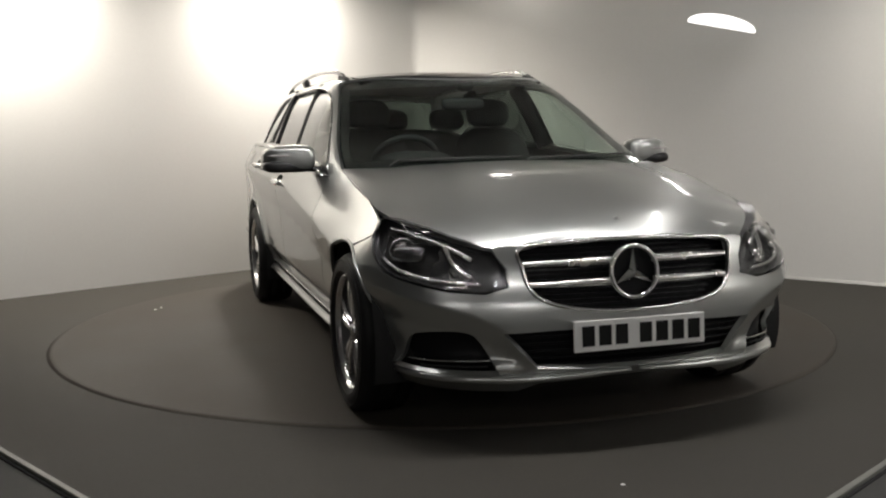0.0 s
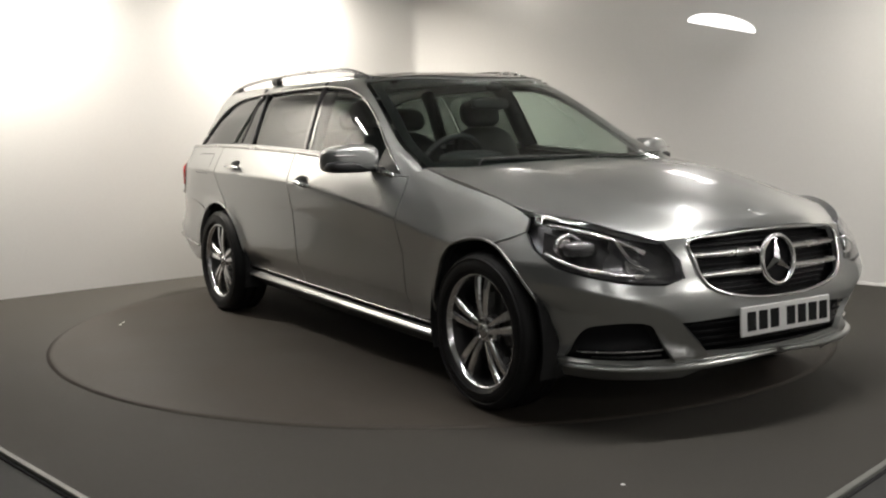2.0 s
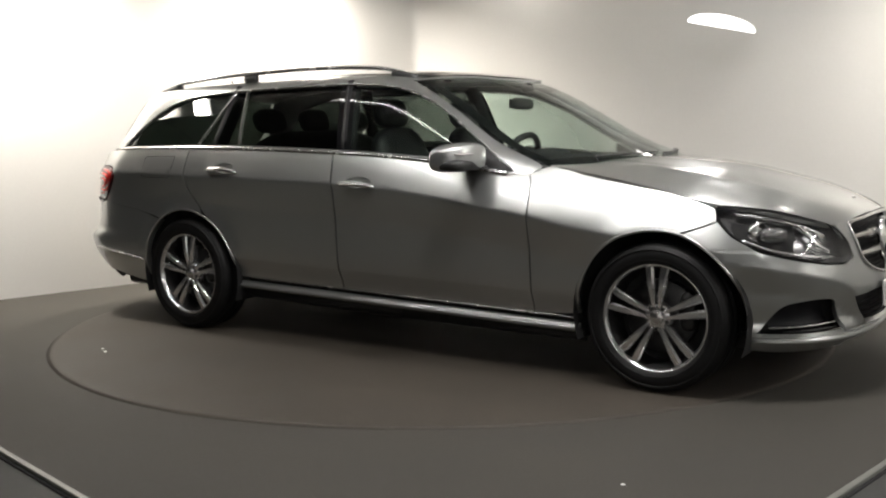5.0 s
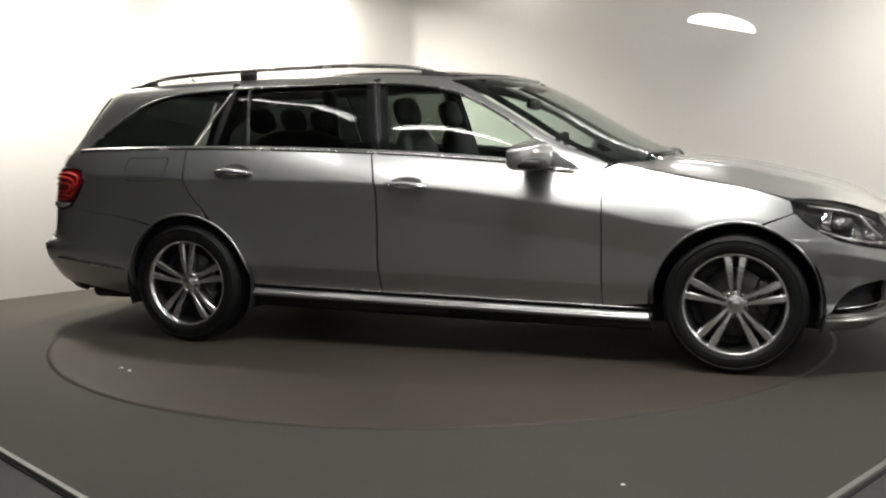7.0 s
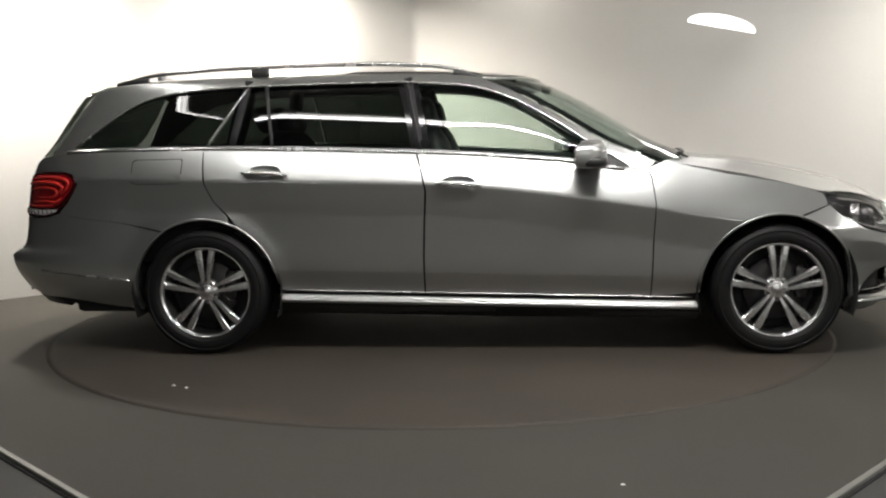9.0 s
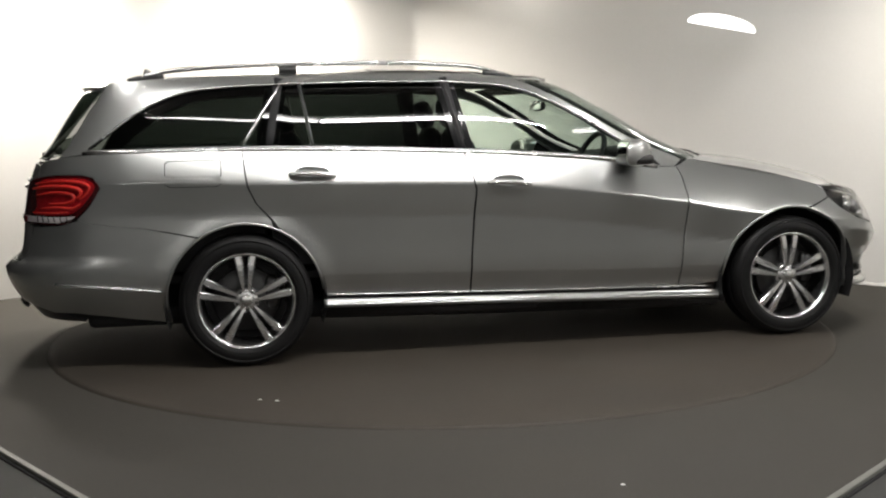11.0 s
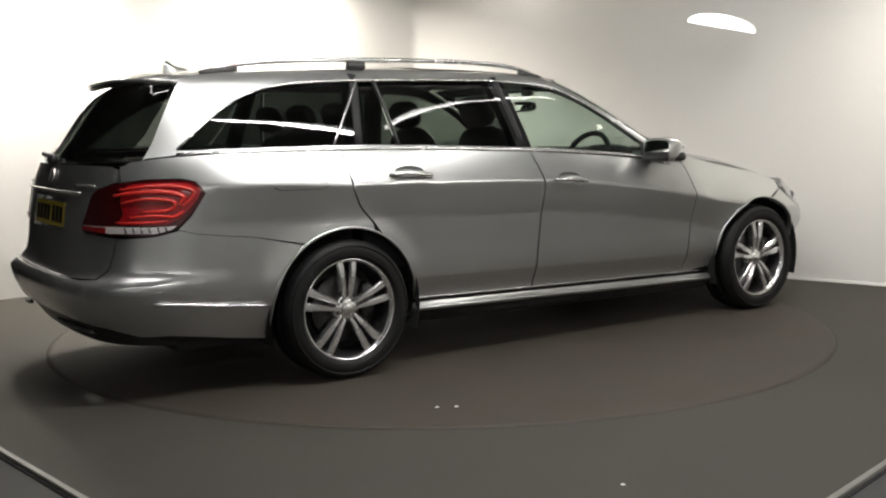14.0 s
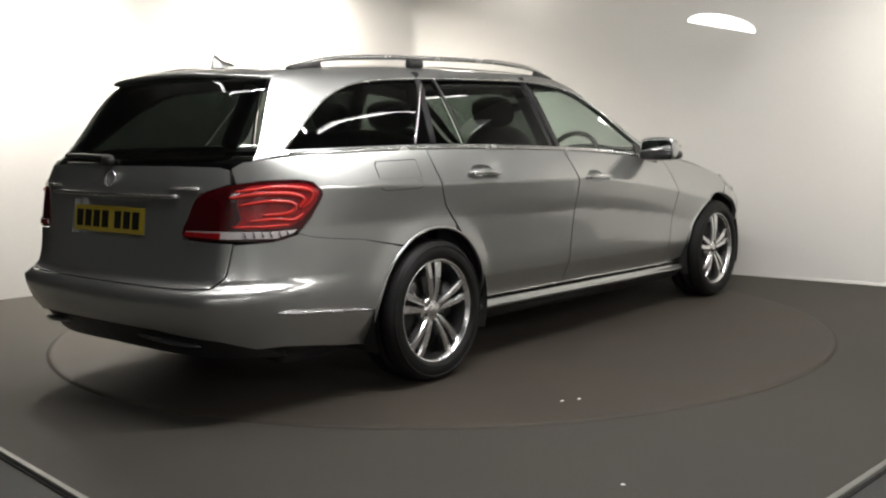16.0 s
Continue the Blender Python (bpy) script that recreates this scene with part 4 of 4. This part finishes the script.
def greenhouse(s):
    m = s > 0
    xs = np.linspace(-2.15, .70, 40)
    top = [(x, DLO_Z(x)) for x in xs]
    bottom = [(x, belt(x) + .012) for x in np.linspace(.68, -2.13, 24)]
    hole = top + bottom
    screen_edge = [(screen(z) - .312, z) for z in np.linspace(.955, 1.385, 16)]
    hatch_edge = [(hatch(z) + .16, z) for z in np.linspace(1.36, 1.02, 10)]
    out = screen_edge + [(x, roof_edge(x)) for x in np.linspace(-.02, -2.04, 26)] + hatch_edge + [(x, belt(x) - .005) for x in np.linspace(-2.28, .80, 26)]
    f = part("side_frame", skin(out, glass_side, [hole], mirror=m, step=.03, depth=.02), PAINT, car)
    path = [glass_side(x, z) for x, z in top]
    part("window_trim", tube([(x, s * abs(y) + s * .003, z) for x, y, z in path], .0055, 8), SATIN, f, "satin window surround")
    path = []
    for x in np.linspace(-2.17, .69, 40):
        q = lower(side_a(x, belt(x) - .012), belt(x) - .012)
        g = glass_side(x, belt(x))
        path.append((x, s * (.78 * abs(q[1]) + .22 * abs(g[1]) + .002), belt(x) - .004))
    part("belt_trim", tube(path, .0125, 10, squash=1.0), SATIN, f, "bright chrome belt strip")

    def pane(name, pts, mat, label, sub=f, flat=.12):
        bm = skin(pts, glass_side, mirror=m, step=.04, depth=0, lift=-.006, fine=flat)
        ob = part(name, bm, mat, sub, label)
        return ob

    def strip_of(x0, x1, slope0, slope1, n=10):
        """Window outline between two slanted lines, each a bottom x and a top x."""
        def along(bot, topx, k):
            zb = belt(bot) + .006
            zt = DLO_Z(topx) + .004
            return (bot + (topx - bot) * k, zb + (zt - zb) * k)
        left = [along(x0, slope0, k / 8) for k in range(9)]
        right = [along(x1, slope1, k / 8) for k in range(8, -1, -1)]
        tops = [(x, DLO_Z(x) + .004) for x in np.linspace(left[-1][0], right[0][0], n)][1:-1]
        bots = [(x, belt(x) + .006) for x in np.linspace(right[-1][0], left[0][0], n)][1:-1]
        return left + tops + right + bots
    rear = [(x, DLO_Z(x) + .004) for x in np.linspace(-2.155, -1.245, 20)] + [(-1.445, belt(-1.445) + .006)] + [(x, belt(x) + .006) for x in np.linspace(-1.6, -2.13, 6)]
    pane("quarter_window", rear, PRIVACY, "dark tinted quarter window", flat=.2)
    pane("rear_vent_window", strip_of(-1.425, -1.10, -1.225, -1.150), PRIVACY, "dark tinted fixed rear door window")
    pane("rear_window", strip_of(-1.08, -.372, -1.132, -.452), PRIVACY, "dark tinted rear door window")
    lead = [(x, DLO_Z(x) + .004) for x in np.linspace(-.345, .655, 22)]
    front = [(-.277, belt(-.277) + .006)] + lead + [(x, belt(x) + .006) for x in np.linspace(.60, -.15, 8)]
    pane("front_window", front, CLEAR, "clear front door window")
    pane("b_pillar", strip_of(-.372, -.277, -.452, -.350), GLOSSBLACK, "gloss black door pillar")
    for x0, x1, mat, w in ((-1.435, -1.232, SATIN, .006), (-1.09, -1.141, BLACK, .008), (-.325, -.401, BLACK, .004)):
        path = [glass_side(x0 + (x1 - x0) * k, belt(x0) + .01 + (DLO_Z(x1) - belt(x0) - .01) * k) for k in np.linspace(0, 1, 8)]
        part("window_bar", tube([(x, s * abs(y), z) for x, y, z in path], w, 8), mat, f)
    sail = [(.50, belt(.5) + .004), (.52, DLO_Z(.52)), (.70, .945), (.72, .93), (.66, belt(.66) + .004)]
    part("mirror_base", skin(sail, glass_side, mirror=m, step=.04, depth=.004, lift=.002), BLACK, f, "black mirror base")
    # roof rail on three feet
    line = spline([(-1.97, 1.388), (-1.9, 1.413), (-1.69, 1.448), (-1.2, 1.470), (-.65, 1.478), (-.3, 1.465), (-.12, 1.437), (-.02, 1.402)])
    path = [(x, s * (.565 - .02 * ((x + 1) / 1) ** 2), line(x)) for x in np.linspace(-1.97, -.02, 44)]
    r = part("roof_rail", tube(path, lambda u: .0145 * (.6 + .4 * min(1, 8 * u, 8 * (1 - u))), 10, squash=.8), SATIN, car, "satin aluminium roof rail")
    for x0, x1 in ((-1.97, -1.80), (-1.235, -1.145), (-.17, -.02)):
        pts = [(x, s * (.562 - .02 * ((x + 1) / 1) ** 2), (line(x) + roof_edge(x)) / 2 - .004) for x in np.linspace(x0, x1, 6)]
        part("rail_foot", tube(pts, .0185, 8, squash=1.2), BLACK, r, "black rail foot")


def roof():
    mid = spline([(-2.25, 1.392), (-2.05, 1.415), (-1.8, 1.437), (-1.3, 1.458), (-.7, 1.466), (-.2, 1.456), (.1, 1.432), (.31, 1.396)])

    def top(x, t):
        xe = max(min(x, .02), -2.04)
        ze = roof_edge(xe)
        y = abs(glass_side(xe, ze)[1]) - .001
        z = ze + (mid(x) - ze) * (1 - abs(t) ** 2.4)
        return (x, y * t, z)
    half = [(.305, 0), (.29, .3), (.235, .6), (.15, .82), (.06, .95), (.015, 1.0)] + [(x, 1.0) for x in np.linspace(-.1, -2.03, 24)] + [(-2.06, .9), (-2.10, .5), (-2.12, 0)]
    part("roof", skin(half + [(x, -t) for x, t in reversed(half) if t], top, step=.05, depth=.01), PAINT, car)
    half = [(.27, 0), (.255, .3), (.20, .6), (.12, .82), (-.02, .86), (-.75, .86), (-.75, 0)]
    part("glass_roof", skin(half + [(x, -t) for x, t in reversed(half) if t], top, step=.05, depth=.0, lift=.004), GLOSSBLACK, car, "dark glass roof panel")
    bm = bmesh.new()
    rows = []
    for x, h, w in ((-1.80, .0, .004), (-1.84, .016, .016), (-1.89, .030, .018), (-1.92, .055, .008), (-1.935, .058, .006), (-1.945, .03, .010), (-1.95, 0, .006)):
        b = mid(x) - .004
        rows.append([bm.verts.new(q) for q in ((x, -w, b), (x, -w * .5, b + h * .7), (x, 0, b + h + .004), (x, w * .5, b + h * .7), (x, w, b))])
    for p, q in zip(rows, rows[1:]):
        for i in range(4):
            bm.faces.new((p[i], p[i + 1], q[i + 1], q[i]))
    bmesh.ops.recalc_face_normals(bm, faces=bm.faces)
    part("roof_aerial", bm, PAINT, car, "small shark-fin roof aerial")
    # windscreen with a black border, mirror inside
    def pane(y, z):
        return glass_front(y, z)
    zs = np.linspace(.955, 1.378, 14)
    half = [(0, .985), (.3, .98), (.55, .968)] + [(wide(z) * .935, z) for z in zs] + [(.5, 1.395), (.3, 1.403), (0, 1.406)]
    whole = half + [(-y, z) for y, z in reversed(half) if y]
    w = part("windscreen", skin(whole, pane, step=.045, depth=.004), SCREEN, car, "clear windscreen with dark header")
    zs = np.linspace(.99, 1.35, 12)
    inn = [(0, 1.012), (.3, 1.008), (.6, 1.0)] + [(wide(z) * .935 - .03, z) for z in zs] + [(.5, 1.352), (.3, 1.358), (0, 1.36)]
    hole = inn + [(-y, z) for y, z in reversed(inn) if y]
    part("windscreen_border", skin(whole, pane, [hole], step=.04, depth=0, lift=-.006), GLOSSBLACK, w, "black windscreen border")
    part("sensor_housing", blob((.06, .10, .05), (.335, 0, 1.352), 2.4), BLACK, car)
    mr = part("interior_mirror", blob((.035, .24, .065), (.30, 0, 1.265), 3.0), BLACK, car, "black interior mirror")
    part("mirror_glass", box((.004, .22, .05), (.281, 0, 1.265), .001), MIRROR, mr)


def wing_mirror(s):
    c = Vector((.515, s * .965, 1.005))
    bm = blob((.15, .245, .13), c, 3.6, 32, 18)
    for v in bm.verts:
        d = v.co - c
        k = abs(v.co.y) - .965
        v.co.x += .02 * max(0, -k / .12) - .05 * max(0, k / .12) ** 2
        if d.x < -.045:
            v.co.x = c.x - .045 + (d.x + .045) * .15
        v.co.z += -.012 * max(0, k / .12)
    h = part("wing_mirror", bm, PAINT, car, "body-coloured wing mirror")
    bm = blob((.004, .20, .10), c + Vector((-.054, 0, .002)), 3.4)
    part("mirror_glass", bm, MIRROR, h, "mirror glass")
    bm = tube([c + Vector((.068 - .03 * max(0, k) ** 2, s * .11 * k, .012)) for k in np.linspace(-.9, .95, 10)], .008, 8, squash=.6)
    part("indicator", bm, WHITELENS, h, "slim indicator strip")
    bm = blob((.152, .246, .062), c + Vector((.0, 0, -.038)), 3.4, 24, 10)
    part("lower_cover", bm, BLACK, h, "black lower mirror cover")
    part("mirror_arm", tube([(.56, s * .79, .945), (.54, s * .86, .952), (.53, s * .93, .958)], .024, 10, squash=.6), BLACK, h, "black mirror arm")


def wheel():
    w = part("wheel", revolve([(.222, -.072), (.2345, -.088), (.2365, -.096), (.232, -.101), (.226, -.098), (.219, -.08)], 72), ALLOY, car, "five twin-spoke silver alloy wheel")
    part("rim_barrel", revolve([(.219, -.08), (.212, -.05), (.204, .0), (.204, .08), (.226, .10)], 72), BARREL, w, "dark rim barrel")
    bm = revolve([(.228, -.088), (.236, -.102), (.252, -.112), (.272, -.1135), (.292, -.108), (.306, -.100), (.316, -.086), (.3215, -.062), (.3225, -.04), (.3165, -.038), (.3165, -.032), (.3225, -.030), (.3225, .03), (.3165, .032), (.3165, .038), (.3225, .04), (.3215, .08), (.30, .11), (.26, .11), (.228, .09)], 80)
    tyre = part("tyre", bm, RUBBER, w, "black rubber tyre")
    part("sidewall_ring", revolve([(.2485, -.1105), (.2505, -.1145), (.2535, -.1130)], 72), RUBBER, tyre)
    part("sidewall_rib", revolve([(.289, -.1085), (.292, -.1125), (.297, -.1115), (.299, -.1030)], 72), RUBBER, tyre)
    bm = bmesh.new()
    for k in range(5):
        mid = math.radians(90 + 72 * k)
        for side in (-1, 1):
            rows = []
            for u in np.linspace(0, 1, 8):
                r = .046 + .180 * u
                off = side * (.0135 + .0235 * u ** 1.1)
                hw = .0085 + .0125 * u ** .8
                y = -.078 - .012 * math.sin(math.pi * u * .8) + .006 * u
                cx, cz = math.cos(mid), math.sin(mid)
                def at(o, yy):
                    return bm.verts.new((r * cx - o * cz, yy, r * cz + o * cx))
                rows.append([at(off - hw, y + .008), at(off - hw * .6, y), at(off + hw * .6, y), at(off + hw, y + .008), at(off + hw * .8, y + .045), at(off - hw * .8, y + .045)])
            for p, q in zip(rows, rows[1:]):
                for i in range(6):
                    bm.faces.new((p[i], p[(i + 1) % 6], q[(i + 1) % 6], q[i]))
            bm.faces.new(rows[0])
            bm.faces.new(rows[-1])
    bmesh.ops.recalc_face_normals(bm, faces=bm.faces)
    part("spokes", bm, ALLOY, w, "silver twin spokes", False)
    for k in range(5):
        mid = math.radians(90 + 72 * k)
        bm = box((.040, .012, .030), (.076, -.060, 0), .004)
        bm.transform(Matrix.Rotation(-mid, 4, "Y"))
        part("spoke_web", bm, BARREL, w)
    part("wheel_hub", revolve([(.0001, -.072), (.030, -.074), (.052, -.070), (.066, -.055), (.07, -.03)], 40), ALLOY, w)
    part("centre_cap", revolve([(.0001, -.084), (.024, -.083), (.030, -.079), (.032, -.070)], 32), SATIN, w, "round silver centre cap")
    for k in range(5):
        a = math.radians(54 + 72 * k)
        bm = revolve([(.0001, -.076), (.007, -.076), (.009, -.066)], 10)
        bm.transform(Matrix.Translation((.047 * math.cos(a), 0, .047 * math.sin(a))))
        part("wheel_bolt", bm, BLACK, w)
    part("brake_disc", revolve([(.06, -.022), (.155, -.022), (.158, -.018), (.158, .006), (.06, .006)], 56), DISC, w, "steel brake disc")
    part("brake_caliper", blob((.075, .07, .17), (.125, -.02, .03), 3.0), DISC, w)
    part("wheel_back", revolve([(.0001, .03), (.205, .03)], 40), UNDER, w)
    w.matrix_basis = pose(AXLE, -.795, HUB)
    copy_thing(w, pose(-AXLE, -.795, HUB))
    copy_thing(w, pose(AXLE, .795, HUB, 0, 0, 180))
    copy_thing(w, pose(-AXLE, .795, HUB, 0, 0, 180))


def cabin():
    def seat(x, y, tall=1.0):
        s = part("seat", blob((.52, .50, .17), (x + .05, y, .56), 3.2), SEAT, car, "black leather seat")
        t = pose(0, 0, 0, 0, -16)
        part("backrest", blob((.15, .48, .62), (x - .24, y, .85), 3.0, turn=t), SEAT, s)
        part("headrest", blob((.10, .27, .17), (x - .345, y, 1.225), 2.8, turn=t), SEAT, s)
        for d in (-.06, .06):
            part("headrest_post", tube([(x - .30, y + d, 1.08), (x - .335, y + d, 1.18)], .007, 6), SATIN, s)
    for y in (-.37, .37):
        seat(.02, y)
    b = part("rear_bench", blob((.50, 1.30, .17), (-.80, 0, .58), 3.4), SEAT, car, "black leather rear bench")
    t = pose(0, 0, 0, 0, -20)
    part("bench_back", blob((.15, 1.30, .58), (-1.10, 0, .86), 3.4, turn=t), SEAT, b)
    for y in (-.40, 0, .40):
        part("headrest", blob((.09, .25, .15), (-1.21, y, 1.20), 2.8, turn=t), SEAT, b)
    d = part("dashboard", blob((.50, 1.46, .26), (.78, 0, .87), 3.0, 28, 14), CABIN, car, "dark dashboard")
    part("binnacle", blob((.16, .36, .09), (.66, -.37, .985), 2.6), CABIN, d)
    part("centre_console", blob((1.0, .22, .30), (.20, 0, .56), 3.4), CABIN, d)
    ring_path = [(0, .185 * math.cos(k * math.pi / 18), .185 * math.sin(k * math.pi / 18)) for k in range(37)]
    m = pose(.47, -.37, .93, 0, 25)
    w = part("steering_wheel", tube([m @ Vector(q) for q in ring_path], .016, 10), SEAT, car, "black leather steering wheel")
    part("wheel_boss", blob((.07, .16, .12), (.475, -.37, .925), 2.4), CABIN, w)
    for a in (0, 180, 270):
        q = m @ Vector((0, .18 * math.cos(math.radians(a)), .18 * math.sin(math.radians(a))))
        part("wheel_spoke", tube([(.475, -.37, .925), q], .014, 8, squash=.6), SATIN, w)
    for s in (-1, 1):
        part("door_card", skin([(.80, .48), (.80, .90), (.3, .965), (-.5, 1.01), (-1.3, 1.03), (-1.3, .48)], lambda x, z: (x, -.80 + .06 * (z - .5), z), mirror=s > 0, step=.12, depth=.02, centre=(0, 3, .7)), CABIN, car)
        for x0, x1 in ((-.33, -.40), (-1.30, -1.24)):
            path = [glass_side(x0 + (x1 - x0) * k, belt(x0) + (1.38 - belt(x0)) * k) for k in np.linspace(0, 1, 6)]
            part("inner_pillar", tube([(x, s * (abs(y) - .05), z) for x, y, z in path], .045, 8), CABIN, car)
        part("load_side", box((.95, .10, .55), (-1.80, s * .70, .73), .02), CABIN, car)
    part("load_cover", box((.85, 1.30, .03), (-1.72, 0, .99), .01), CABIN, car, "dark load cover")
    def lining(x, t):
        xe = max(min(x, .0), -2.0)
        y = abs(glass_side(xe, roof_edge(xe))[1]) - .03
        return (x, y * t, roof_edge(xe) - .012 + .02 * (1 - t * t))
    part("headlining", skin([(.16, -.95), (.16, .95), (-2.0, .95), (-2.0, -.95)], lining, step=.1, depth=.0, centre=(-1, 0, 5)), CABIN, car)


front_bumper()
grille()
bonnet()
rear_bumper()
tailgate()
roof()
for side in (-1, 1):
    headlamp(-side)
    doors(side)
    fender(side)
    quarter(side)
    sill(side)
    taillamp(side)
    greenhouse(side)
    wing_mirror(side)
wheel()
cabin()


# ---- what moves: the turntable carries the car and the scraps round ----
TURN = [(0, -72.47), (1, -64.73), (2, -57.04), (3, -49.4), (4, -41.8), (5, -34.21), (6, -26.65), (7, -19.11), (8, -11.55), (9, -4.0),
        (10, 3.57), (11, 11.17), (12, 18.79), (13, 26.45), (14, 34.16), (15, 41.93), (16, 49.75)]


def motions():
    walk(turntable, [(t, pose(0, 0, 0, 0, 0, a)) for t, a in TURN])
    walk(car, [(t, pose(0, 0, .004, 0, 0, a) @ pose(.293, -.053, 0)) for t, a in TURN])
    for ob, x, y in SCRAPS:
        walk(ob, [(t, pose(0, 0, .005, 0, 0, a) @ pose(x, y, 0)) for t, a in TURN])


motions()
